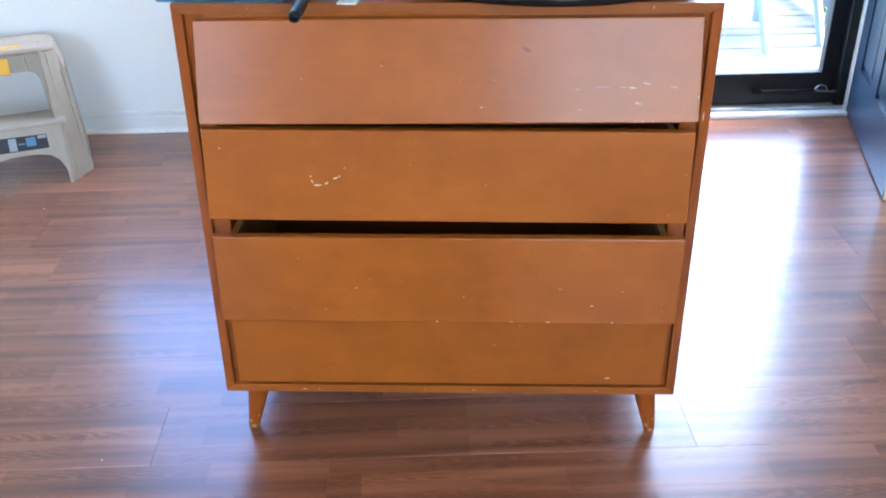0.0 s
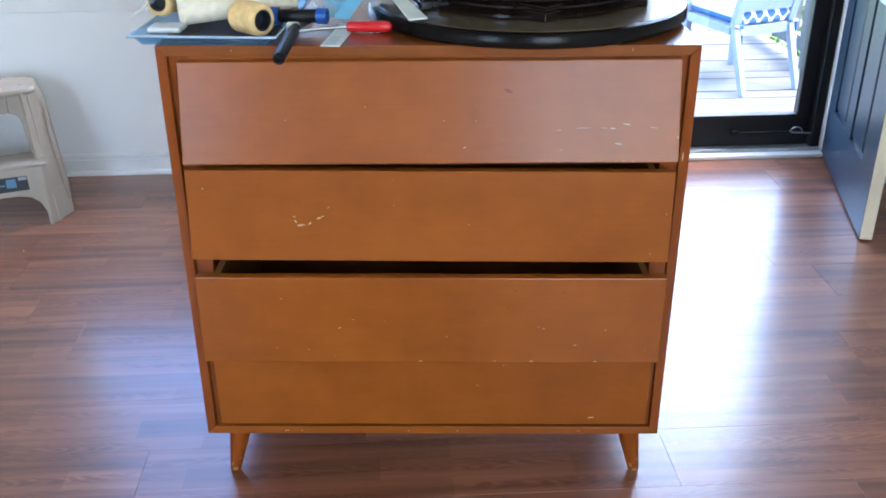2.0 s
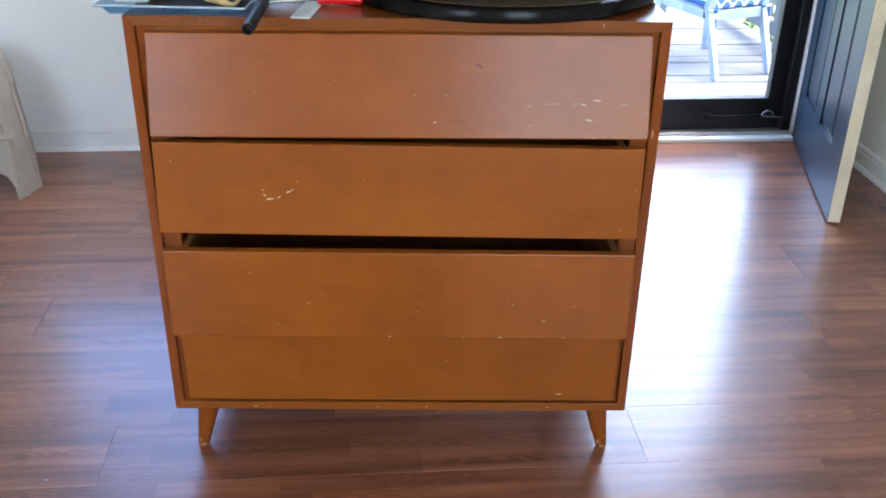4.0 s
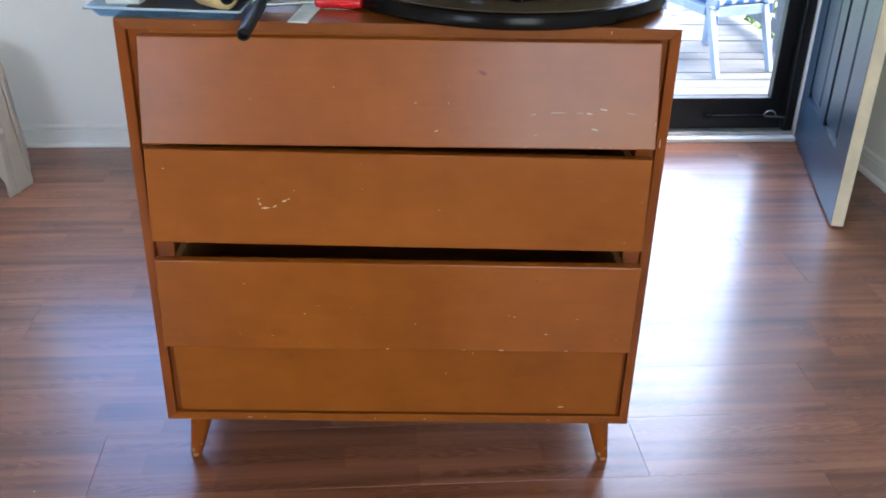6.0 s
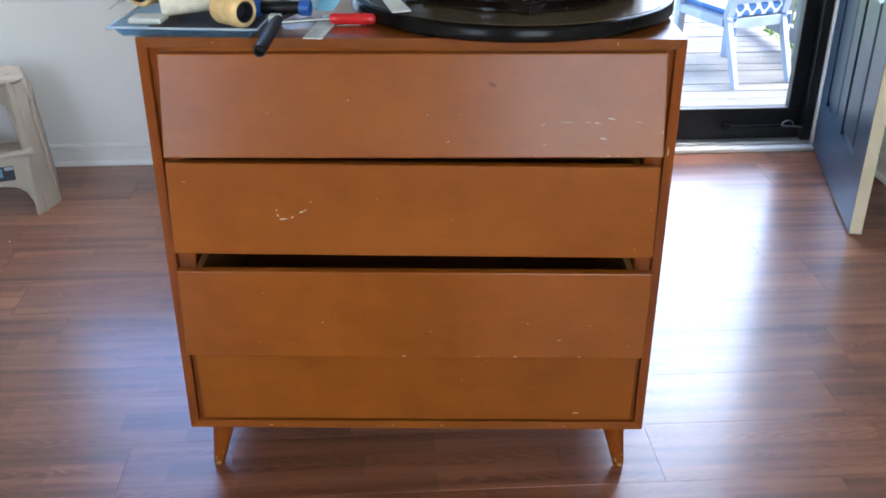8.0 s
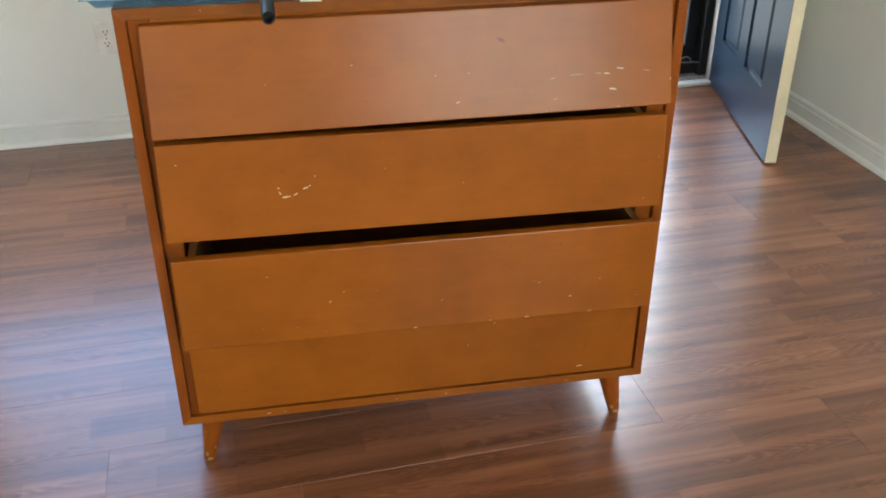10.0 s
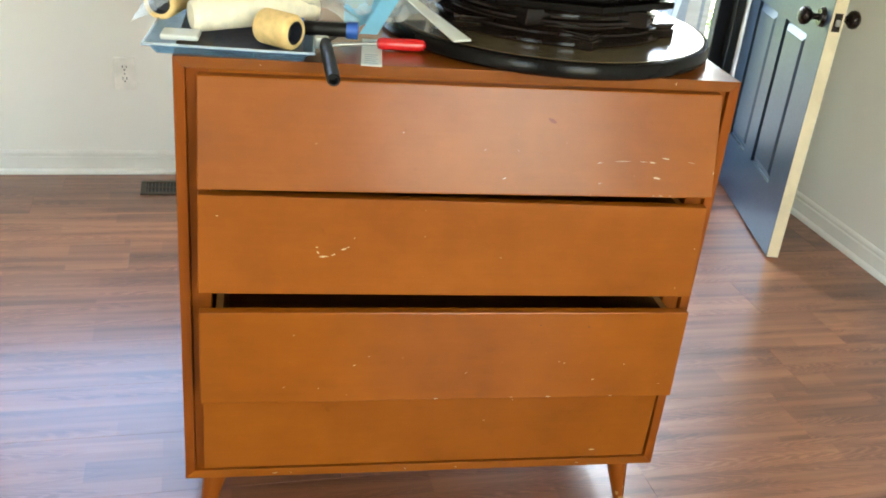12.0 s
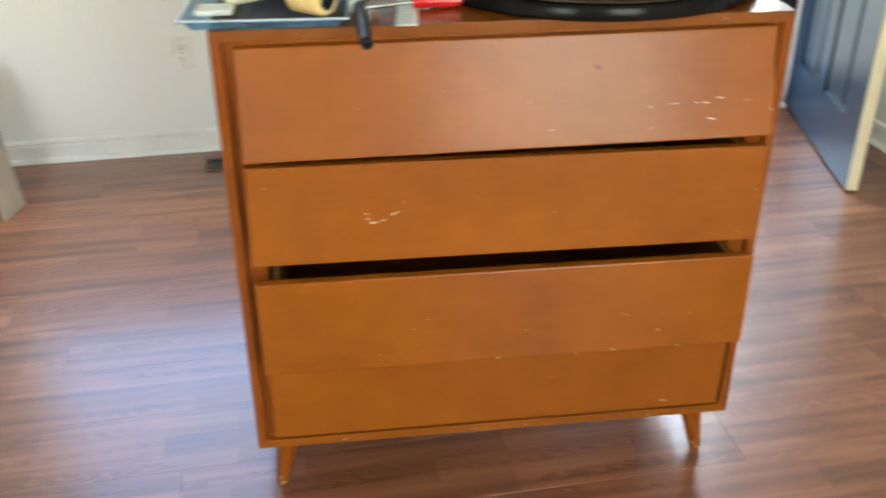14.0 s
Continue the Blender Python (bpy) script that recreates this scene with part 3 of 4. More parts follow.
def floor_register():
    w, d = 0.30, 0.115
    r = thing("floor_register", ROOM @ pose(-0.47, 1.722, 0.0005), "dark bronze floor vent set in the laminate", "vent")
    part("frame", boxes(((-w / 2, -d / 2, 0), (w / 2, -d / 2 + 0.016, 0.005)), ((-w / 2, d / 2 - 0.016, 0), (w / 2, d / 2, 0.005)),
                        ((-w / 2, -d / 2 + 0.016, 0), (-w / 2 + 0.018, d / 2 - 0.016, 0.005)), ((w / 2 - 0.018, -d / 2 + 0.016, 0), (w / 2, d / 2 - 0.016, 0.005))), VENT, r, bevel=0.001)
    # dark sheet in place of an open duct, its shade as colour
    part("duct_shade", boxes(((-w / 2 + 0.017, -d / 2 + 0.015, 0.0), (w / 2 - 0.017, d / 2 - 0.015, 0.0012))), SLOT, r)
    part("centre_bar", boxes(((-w / 2 + 0.018, -0.003, 0.0012), (w / 2 - 0.018, 0.003, 0.0044))), VENT, r)
    bm = boxes(((-0.0016, -d / 2 + 0.016, 0.0012), (0.0016, d / 2 - 0.016, 0.0040)))
    first = part("slat", bm, VENT, r)
    n = 22
    for k in range(n):
        x = -w / 2 + 0.018 + (w - 0.036) * (k + 0.5) / n
        ob = first if k == 0 else new("slat", first.data)
        ob.parent = r
        ob.location = (x, 0, 0)


floor_register()


# ---- the chest of drawers ----
LEFT, HALF, TOPZ, LOWZ, DEEP, TH = -0.4655, 0.4615, 0.942, 0.1335, 0.455, 0.018


def chips(marks, face):
    """Small worn spots on a drawer front: (x, share of height, length, tilt)."""
    bm = bmesh.new()
    for x, f, ln, tilt, *broad in marks:
        ln *= 0.9
        n, wd = 7, broad[0] * 0.85 if broad else max(0.0009, min(0.0034, ln * random.uniform(0.10, 0.26)))
        ring = []
        for k in range(n):
            a = k * math.tau / n
            dx, dz = ln / 2 * math.cos(a) * random.uniform(0.7, 1.1), wd / 2 * math.sin(a) * random.uniform(0.5, 1.2)
            c, s = math.cos(radians(tilt)), math.sin(radians(tilt))
            ring.append(face(x + dx * c - dz * s, f, dx * s + dz * c))
        vs = [bm.verts.new(p) for p in ring]
        bm.faces.new(vs)
    return bm


def chest():
    c = thing("chest_of_drawers", pose(0, 0, 0), "honey-brown maple chest of four drawers, scratched, two drawers ajar", "dresser")
    mitred = lambda pts: panel(bmesh.new(), pts, lambda a, b: (a, 0, b), (0, DEEP, 0))
    case = part("top_panel", mitred([(LEFT, TOPZ), (HALF, TOPZ), (HALF - TH, TOPZ - TH), (LEFT + TH, TOPZ - TH)]), WOOD_TOP, c, bevel=0.0012)
    for x0, x1 in ((LEFT, LEFT + TH), (HALF, HALF - TH)):
        part("side_panel", mitred([(x0, LOWZ), (x0, TOPZ), (x1, TOPZ - TH), (x1, LOWZ + TH)]), WOOD_UP, c, bevel=0.0012)
    part("bottom_panel", mitred([(LEFT, LOWZ), (HALF, LOWZ), (HALF - TH, LOWZ + TH), (LEFT + TH, LOWZ + TH)]), WOOD, c, bevel=0.0012)
    part("back_panel", boxes(((LEFT + TH, DEEP - 0.008, LOWZ + TH), (HALF - TH, DEEP - 0.002, TOPZ - TH))), RAW_WOOD, c)
    for s in (-1, 1):
        x0, x1 = (LEFT + TH, LEFT + TH + 0.034) if s < 0 else (HALF - TH - 0.032, HALF - TH)
        part("filler_strip", boxes(((x0, 0.010, LOWZ + TH), (x1, 0.028, TOPZ - TH))), WOOD_UP, c, bevel=0.0015)
    part("filler_rail", boxes(((LEFT + TH + 0.034, 0.011, TOPZ - TH - 0.016), (HALF - TH - 0.032, 0.028, TOPZ - TH))), WOOD, c, bevel=0.0015)
    for s in (-1, 1):
        for y0, lean in ((0.061, -0.010), (DEEP - 0.05, 0.016)):
            bm = bmesh.new()
            rod(bm, (s * 0.432, y0 + lean, 0.0), (s * 0.4315, y0 + lean * 0.98, 0.005), 0.0092, 0.0118)
            rod(bm, (s * 0.4315, y0 + lean * 0.98, 0.005), (s * 0.4075, y0, LOWZ), 0.0118, 0.0265)
            leg = part("leg", bm, WOOD_UP, c, "splayed tapering leg, worn at the foot", smooth=True)
            if y0 < 0.1:
                for z, turn, wd, hi in ((0.006, 0.1, 0.9, 0.007), (0.017, -0.5, 0.5, 0.010), (0.034, 0.6, 0.3, 0.006)):
                    bm = bmesh.new()
                    rows = []
                    for q in range(4):
                        zz = z + hi * q / 3
                        f = (zz - 0.004) / (LOWZ - 0.004)
                        cx, cy, r = s * (0.4315 - 0.0240 * f), y0 + lean * (1 - f), 0.0121 + 0.0147 * f
                        half = wd * (0.55 + 0.45 * math.sin(math.pi * (q + 0.6) / 4.2)) / 2
                        rows.append([bm.verts.new((cx + r * math.sin(turn + half * k), cy - r * math.cos(turn + half * k), zz)) for k in (-1, -0.4, 0.3, 1)])
                    for p, q in zip(rows, rows[1:]):
                        for k in range(3):
                            bm.faces.new((p[k], p[k + 1], q[k + 1], q[k]))
                    part("worn_patch", bm, BARE, leg, "bare worn wood")
    # height range, front-top and front-bottom depth of each drawer front, and the slack to either side
    fronts = [
        (0.747, 0.918, -0.006, -0.050),
        (0.563, 0.731, -0.043, -0.060),
        (0.353, 0.532, -0.066, -0.070),
        (0.168, 0.346, -0.020, -0.014),
    ]
    marks = [
        [(0.325, 0.19, 0.017, -8), (0.338, 0.38, 0.016, -8), (0.315, 0.34, 0.014, -6), (0.262, 0.345, 0.034, 2, 0.0009), (0.222, 0.325, 0.012, 8, 0.0010), (0.300, 0.345, 0.016, -4, 0.0008), (0.385, 0.345, 0.016, -10, 0.0008), (0.225, 0.13, 0.010, 20, 0.0008), (0.06, 0.16, 0.009, 20), (0.335, 0.02, 0.008, 0), (0.352, 0.02, 0.007, 0), (0.322, 0.02, 0.006, 0),
         (0.427, 0.25, 0.008, 80), (0.025, 0.42, 0.005, 20), (-0.11, 0.56, 0.004, 0), (0.08, 0.42, 0.003, 0)],
        [(-0.229, 0.405, 0.019, 4, 0.0040), (-0.239, 0.445, 0.009, -60, 0.0026), (-0.241, 0.50, 0.006, 10, 0.0030), (-0.214, 0.425, 0.011, 30, 0.0034), (-0.197, 0.485, 0.012, 18, 0.0034), (-0.190, 0.505, 0.006, 10, 0.0028), (-0.40, 0.80, 0.006, 0), (-0.18, 0.60, 0.005, 60), (0.07, 0.42, 0.005, 0), (0.42, 0.55, 0.005, 90)],
        [(-0.275, 0.76, 0.005, 0), (-0.17, 0.42, 0.007, 30), (-0.145, 0.52, 0.005, 0), (0.03, 0.32, 0.007, 40), (0.21, 0.42, 0.006, 0), (0.27, 0.22, 0.008, 5), (0.325, 0.40, 0.005, 0), (-0.29, 0.18, 0.004, 0), (0.40, 0.16, 0.005, 0),
         (-0.23, 0.16, 0.005, 0), (0.20, 0.44, 0.005, 30), (0.12, 0.02, 0.010, 0), (0.19, 0.02, 0.012, 0), (0.31, 0.02, 0.010, 0), (-0.02, 0.02, 0.010, 0)],
        [(0.09, 0.55, 0.006, 0), (0.14, 0.82, 0.005, 85), (0.32, 0.10, 0.018, 3)],
    ]
    for (z0, z1, yt, yb), spots in zip(fronts, marks):
        wide = 0.4305
        d = new("drawer")
        d.parent = c
        tilt = {0.918: -0.28, 0.731: 0.36, 0.532: 0.12}.get(z1, 0.0)
        d.matrix_local = pose(0, 0, z1) @ pose(0, 0, 0, 0, tilt, 0) @ pose(0, 0, -z1)
        fr = part("front", panel(bmesh.new(), [(yt, z1), (yb, z0), (yb + 0.019, z0), (yt + 0.019, z1)], lambda a, b: (-wide, a, b), (2 * wide, 0, 0)), WOOD, d, bevel=0.0022)
        face = lambda x, f, dz: Vector((x, yb + (yt - yb) * (f + dz / (z1 - z0)) - 0.0006, z0 + f * (z1 - z0) + dz))
        for spot in spots:
            part("chip", chips([spot], face), CHIP, fr, "pale chip in the lacquer")
        yb2 = max(yt, yb) + 0.019
        for s in (-1, 1):
            x0, x1 = sorted((s * 0.405, s * 0.393))
            part("drawer_side", boxes(((x0, yb2, z0 + 0.004), (x1, 0.40, z1 - 0.012))), RAW_WOOD, d)
        part("drawer_bottom", boxes(((-0.393, yb2, z0 + 0.006), (0.393, 0.40, z0 + 0.012))), RAW_WOOD, d)
        part("drawer_back", boxes(((-0.393, 0.388, z0 + 0.012), (0.393, 0.40, z1 - 0.012))), RAW_WOOD, d)
    # the reddish blemish on the top drawer and chips along the lower edges
    z0, z1, yt, yb = fronts[0]
    face = lambda x, f, dz: Vector((x, yb + (yt - yb) * (f + dz / (z1 - z0)) - 0.0008, z0 + f * (z1 - z0) + dz))
    part("stain", chips([(0.136, 0.71, 0.020, -24, 0.008)], face), STAIN, case, "small red-brown blemish")
    z0, z1, yt, yb = fronts[2]
    for spot in [(0.155, 0.86, 0.004, 0, 0.003), (0.245, 0.84, 0.005, 10, 0.0035), (-0.33, 0.30, 0.003, 0, 0.002)]:
        part("dark_spot", chips([spot], lambda x, f, dz: Vector((x, yb + (yt - yb) * (f + dz / (z1 - z0)) - 0.0010, z0 + f * (z1 - z0) + dz))), SPOT, case, "dark speck in the lacquer")
    edge = lambda x, f, dz: Vector((x, -0.0008, LOWZ + 0.008 + dz))
    for spot in [(-0.30, 0, 0.012, 5), (-0.27, 0, 0.006, 0), (0.05, 0, 0.008, 0), (0.30, 0, 0.010, 0), (-0.05, 0, 0.006, 0)]:
        part("chip", chips([spot], edge), CHIP, case)
    tedge = lambda x, f, dz: Vector((x, -0.0008, TOPZ - 0.008 + dz))
    for spot in [(0.345, 0, 0.008, 85), (-0.335, 0, 0.004, 0)]:
        part("chip", chips([spot], tedge), CHIP, case)
    sedge = lambda x, f, dz: Vector((0.4495 + x, -0.0008, 0.742 + dz))
    for spot in [(0, 0, 0.022, 88)]:
        part("chip", chips([spot], sedge), CHIP, case)


chest()


# ---- the black tabletop and pedestal lying on the chest ----
def tabletop():
    t = thing("round_tabletop", pose(0.182, 0.262, TOPZ), "black round tabletop with a glossy rim lying on the chest", "tabletop")
    r = 0.303
    part("rim", lathe(bmesh.new(), [(r - 0.016, 0.0), (r - 0.004, 0.002), (r, 0.006), (r, 0.023), (r - 0.003, 0.0275), (r - 0.008, 0.029), (r - 0.02, 0.029)], 112), LACQUER, t, smooth=True)
    part("top_face", lathe(bmesh.new(), [(r - 0.0105, 0.0292), (r - 0.012, 0.0300), (0.02, 0.0300)], 112), TOP_BROWN, t, "dark brown polished top face")


tabletop()


def pedestal():
    p = thing("table_pedestal", pose(0.182, 0.268, TOPZ + 0.0302), "black lacquered stepped pedestal base on the round tabletop", "table base")
    part("base_moulding", lathe(bmesh.new(), [(0.214, 0.0), (0.218, 0.003), (0.218, 0.008), (0.210, 0.010), (0.206, 0.014), (0.212, 0.018), (0.212, 0.022), (0.202, 0.024), (0.198, 0.028)], 80), LACQUER_WORN, p, smooth=True)
    part("drum", lathe(bmesh.new(), [(0.196, 0.028), (0.194, 0.032), (0.202, 0.035), (0.202, 0.039), (0.190, 0.041), (0.188, 0.046), (0.198, 0.050), (0.199, 0.054), (0.186, 0.057)], 80), LACQUER_WORN, p, smooth=True)
    for k in range(6):
        m = Matrix.Rotation(radians(-90 + 4 + 60 * k), 4, "Z") @ pose(0.192, 0, 0, 0, 0, 45)
        part("plinth_block", boxes(((-0.033, -0.033, 0.0), (0.033, 0.033, 0.016)), ((-0.030, -0.030, 0.016), (0.030, 0.030, 0.020)), ((-0.032, -0.032, 0.020), (0.032, 0.032, 0.026))), LACQUER_WORN, p, m=m, bevel=0.0015)
        m = Matrix.Rotation(radians(-90 - 24 + 60 * k), 4, "Z") @ pose(0.176, 0, 0, 0, 0, 45)
        part("upper_block", boxes(((-0.032, -0.032, 0.029), (0.032, 0.032, 0.056))), LACQUER_WORN, p, m=m, bevel=0.0015)
    for z, r, turn in ((0.0575, 0.236, -14), (0.078, 0.240, -20), (0.098, 0.238, -10)):
        bm = bmesh.new()
        pts = [(r * math.cos(radians(22.5 + 45 * k + turn)) * (1 if k % 2 else 0.95), r * math.sin(radians(22.5 + 45 * k + turn)) * (1 if k % 2 else 0.95)) for k in range(8)]
        panel(bm, pts, lambda a, b: (a, b, z), (0, 0, 0.013))
        part("octagonal_plate", bm, LACQUER, p, bevel=0.003)
        part("stacked_ring", lathe(bmesh.new(), [(r - 0.05, z + 0.013), (r - 0.034, z + 0.013), (r - 0.03, z + 0.016), (r - 0.034, z + 0.020), (r - 0.05, z + 0.0205)], 72), LACQUER, p, smooth=True)
    for z, r in ((0.119, 0.215), (0.135, 0.220), (0.151, 0.214), (0.167, 0.218)):
        part("stacked_ring", lathe(bmesh.new(), [(r - 0.03, z), (r - 0.004, z), (r, z + 0.003), (r, z + 0.009), (r - 0.006, z + 0.011), (r - 0.03, z + 0.016)], 72), LACQUER, p, smooth=True)


pedestal()


# ---- painting tools on the chest ----
def paint_tray():
    t = thing("paint_tray", pose(-0.372, 0.165, TOPZ + 0.001, 0, 0, -3), "clear blue plastic paint tray overhanging the chest", "paint tray")
    w, d = 0.122, 0.172
    bm = bmesh.new()
    rings = []
    for z, g in ((0.0, 0.014), (0.004, 0.011), (0.015, 0.003), (0.017, -0.004), (0.015, -0.006)):
        rings.append([bm.verts.new((x, y, z)) for x, y in ((-w + g, -d + g), (w - g, -d + g), (w - g, d - g), (-w + g, d - g))])
    for p, q in zip(rings, rings[1:]):
        for k in range(4):
            bm.faces.new((p[k], p[(k + 1) % 4], q[(k + 1) % 4], q[k]))
    bm.faces.new(rings[0])
    shell = part("shell", bm, TRAY_BLUE, t)
    sol = shell.modifiers.new("thick", "SOLIDIFY")
    sol.thickness = 0.0016
    rim = bmesh.new()
    cs = [(-w - 0.004, -d - 0.004, 0.0165), (w + 0.004, -d - 0.004, 0.0165), (w + 0.004, d + 0.004, 0.0165), (-w - 0.004, d + 0.004, 0.0165)]
    for q in range(4):
        rod(rim, cs[q], cs[(q + 1) % 4], 0.0022, seg=8)
    part("rolled_rim", rim, RIM_CLEAR, t, "clear shiny rolled rim", smooth=True)
    part("liner", boxes(((-0.030, -d + 0.030, 0.0022), (w - 0.03, d - 0.06, 0.005))), NAVY, t, "dark navy tray floor")
    part("foam_pad", boxes(((-w + 0.014, -d + 0.04, 0.012), (-0.050, -d + 0.085, 0.021))), WHITE_PLASTIC, t, "white foam applicator pad", bevel=0.003)


paint_tray()


def roller_cover(a, b, r, nap, label, closed=False):
    a, b = Vector(a), Vector(b)
    mid = (a + b) / 2
    t = thing("roller_cover", Matrix.Translation(mid), label, "paint roller", group="roller covers on the chest")
    part("nap", pipe(bmesh.new(), a - mid, b - mid, r, r * 0.66, 32, r * 0.30), nap, t, smooth=True)
    ax = (b - a).normalized()
    part("core", pipe(bmesh.new(), a - mid + ax * 0.001, b - mid - ax * 0.001, r * 0.67, r * 0.58, 24), CORE, t, "dark hollow core", smooth=True)
    if closed:
        part("nap_end", rod(bmesh.new(), a - mid - ax * 0.004, a - mid + ax * 0.003, r * 0.80, r * 0.96, 32), nap, t, smooth=True)
    # dark plug, the shade inside the hollow put into colour
    part("core_shade", rod(bmesh.new(), a - mid + ax * 0.02, b - mid - ax * 0.02, r * 0.57), CORE, t)


Z0 = TOPZ + 0.006
for e, lift in (((-0.497, 0.150), 0.037), ((-0.437, 0.205), 0.048), ((-0.380, 0.240), 0.066), ((-0.324, 0.245), 0.066)):
    roller_cover((e[0], e[1], Z0 + lift), (e[0] + 0.045, e[1] + 0.185, Z0 + lift - 0.006), 0.0275, FOAM_YELLOW, "pale yellow paint roller cover in a clear bag")
roller_cover((-0.440, 0.095, Z0 + 0.034), (-0.245, 0.165, Z0 + 0.046), 0.0265, FOAM_CREAM, "long cream paint roller cover in a clear bag", True)
roller_cover((-0.282, 0.029, Z0 + 0.030), (-0.333, 0.073, Z0 + 0.030), 0.0280, FOAM_YELLOW, "short yellow foam roller cover with a dark hollow end")


def bag():
    b = thing("plastic_bag", pose(-0.36, 0.22, TOPZ + 0.03), "crumpled clear plastic bag over the roller covers", "plastic bag")
    lift = lambda i, j: 0.085 * math.sin(math.pi * min(1, max(0, i * 1.02))) ** 0.7 * (0.55 + 0.55 * j)
    part("film", crumpled(bmesh.new(), (-0.175, -0.135, 0.0), (0.36, 0.03, 0), (0.02, 0.27, 0.02), 26, 20, 0.016, 3.1, lift), BAG, b, smooth=True)
    part("bag_neck", crumpled(bmesh.new(), (0.08, -0.09, 0.03), (0.13, 0.03, -0.01), (0.02, 0.12, 0.055), 12, 10, 0.030, 8.4), BAG, b, smooth=True)


bag()


def tools():
    m = thing("mini_roller_frame", pose(-0.222, 0.095, Z0 + 0.022), "black mini roller handle with blue end caps", "paint roller")
    part("handle", pipe(bmesh.new(), (-0.045, 0.006, 0), (0.026, -0.003, 0.002), 0.0118, 0.007), BLACK_PLASTIC, m, smooth=True)
    part("end_cap", pipe(bmesh.new(), (0.024, -0.003, 0.002), (0.042, -0.006, 0.002), 0.0140, 0.0095), BLUE_PLASTIC, m, "bright blue end cap", smooth=True)
    part("end_cap", pipe(bmesh.new(), (-0.062, 0.008, 0), (-0.045, 0.006, 0), 0.0155, 0.009), BLUE_PLASTIC, m, "bright blue end cap", smooth=True)
    part("wire", rod(bmesh.new(), (-0.06, 0.008, 0), (-0.10, -0.03, 0.002), 0.003), STEEL, m, smooth=True)

    h = thing("paint_roller", pose(-0.238, 0.0, TOPZ + 0.0115), "paint roller with a black hollow grip jutting over the edge", "paint roller")
    grip = part("grip", pipe(bmesh.new(), (0.004, 0.045, 0.004), (0.006, -0.128, 0.0), 0.0102, 0.0070), BLACK_PLASTIC, h, smooth=True)
    part("collar", pipe(bmesh.new(), (0.004, 0.040, 0.004), (0.0045, 0.060, 0.0045), 0.0085, 0.004), BLACK_PLASTIC, grip, smooth=True)
    # dark rod fills the grip's hollow to stand for its shade
    part("bore_shade", rod(bmesh.new(), (0.003, 0.03, 0.003), (0.0055, -0.108, 0.0), 0.0068), SLOT, grip)
    part("wire", rod(bmesh.new(), (0.0045, 0.058, 0.0045), (0.030, 0.115, 0.006), 0.0032), STEEL, h, smooth=True)
    part("socket", boxes(((-0.012, 0.058, -0.006), (0.010, 0.078, 0.012))), WHITE_PLASTIC, h, bevel=0.003)

    s = thing("screwdriver", pose(-0.103, 0.090, TOPZ + 0.0112), "red-handled screwdriver with a steel shaft", "screwdriver")
    bm = bmesh.new()
    lathe(bm, [(0.004, -0.045), (0.008, -0.043), (0.0104, -0.034), (0.0095, -0.02), (0.0102, 0.0), (0.0102, 0.022), (0.0088, 0.032), (0.004, 0.036)], 20)
    bmesh.ops.transform(bm, matrix=Matrix.Rotation(radians(90), 4, "Y"), verts=bm.verts)
    part("handle", bm, RED_PLASTIC, s, "translucent red fluted handle", smooth=True)
    part("shaft", rod(bmesh.new(), (-0.045, 0, 0), (-0.145, -0.02, -0.003), 0.0032), STEEL, s, smooth=True)

    k = thing("paint_stick", pose(-0.158, 0.065, TOPZ + 0.0006, 0, 0, -6), "pale printed paint stick lying on the chest", "paint stick")
    part("blade", boxes(((-0.0165, -0.076, 0), (0.0165, 0.085, 0.0022))), WHITE_PLASTIC, k, bevel=0.0006)
    for q in range(5):
        part("print_bar", boxes(((-0.011, -0.066 + 0.012 * q, 0.0022), (0.010 - 0.003 * (q % 2), -0.0635 + 0.012 * q, 0.0025))), LABEL_PALE, k)

    w = thing("putty_knife", pose(-0.050, 0.105, TOPZ + 0.046), "clear pale plastic spreader leaning on the tabletop", "putty knife")
    a, b = Vector((-0.035, 0.085, 0.020)), Vector((0.032, -0.075, -0.010))
    d = (b - a).normalized()
    side = d.cross(Vector((0, 0, 1))).normalized()
    up = side.cross(d)
    bm = bmesh.new()
    ln = (b - a).length
    panel(bm, [(-0.009, 0), (0.009, 0), (0.013, ln * 0.5), (0.017, ln), (-0.017, ln), (-0.013, ln * 0.5)], lambda p, q: a + side * p + d * q, up * 0.003)
    part("blade", bm, WHITE_PLASTIC, w, bevel=0.0008)

    u = thing("blue_wrapper", pose(-0.155, 0.155, TOPZ + 0.004), "crumpled light blue plastic wrapper", "wrapper")
    part("sheet", crumpled(bmesh.new(), (-0.045, 0.02, 0.0), (0.075, 0.035, 0.03), (0.015, 0.03, 0.13), 16, 18, 0.018, 5.7), WRAP, u, smooth=True)
    part("fold", crumpled(bmesh.new(), (-0.020, -0.035, 0.012), (0.030, 0.002, 0.0), (0.055, 0.055, 0.075), 8, 16, 0.007, 9.2), WRAP, u, "folded strip of light blue film", smooth=True)
    v = thing("clear_wrapper", pose(-0.085, 0.22, TOPZ + 0.030), "crumpled clear plastic packaging with grey backing", "packaging")
    part("sheet", crumpled(bmesh.new(), (-0.04, -0.06, 0.0), (0.09, 0.01, 0.02), (-0.01, 0.07, 0.075), 18, 16, 0.030, 2.3), BAG, v, smooth=True)
    part("card", crumpled(bmesh.new(), (-0.03, -0.02, 0.0), (0.07, 0.02, 0.01), (0.0, 0.06, 0.06), 8, 8, 0.008, 7.3), LABEL_PALE, v, "grey card backing")


tools()


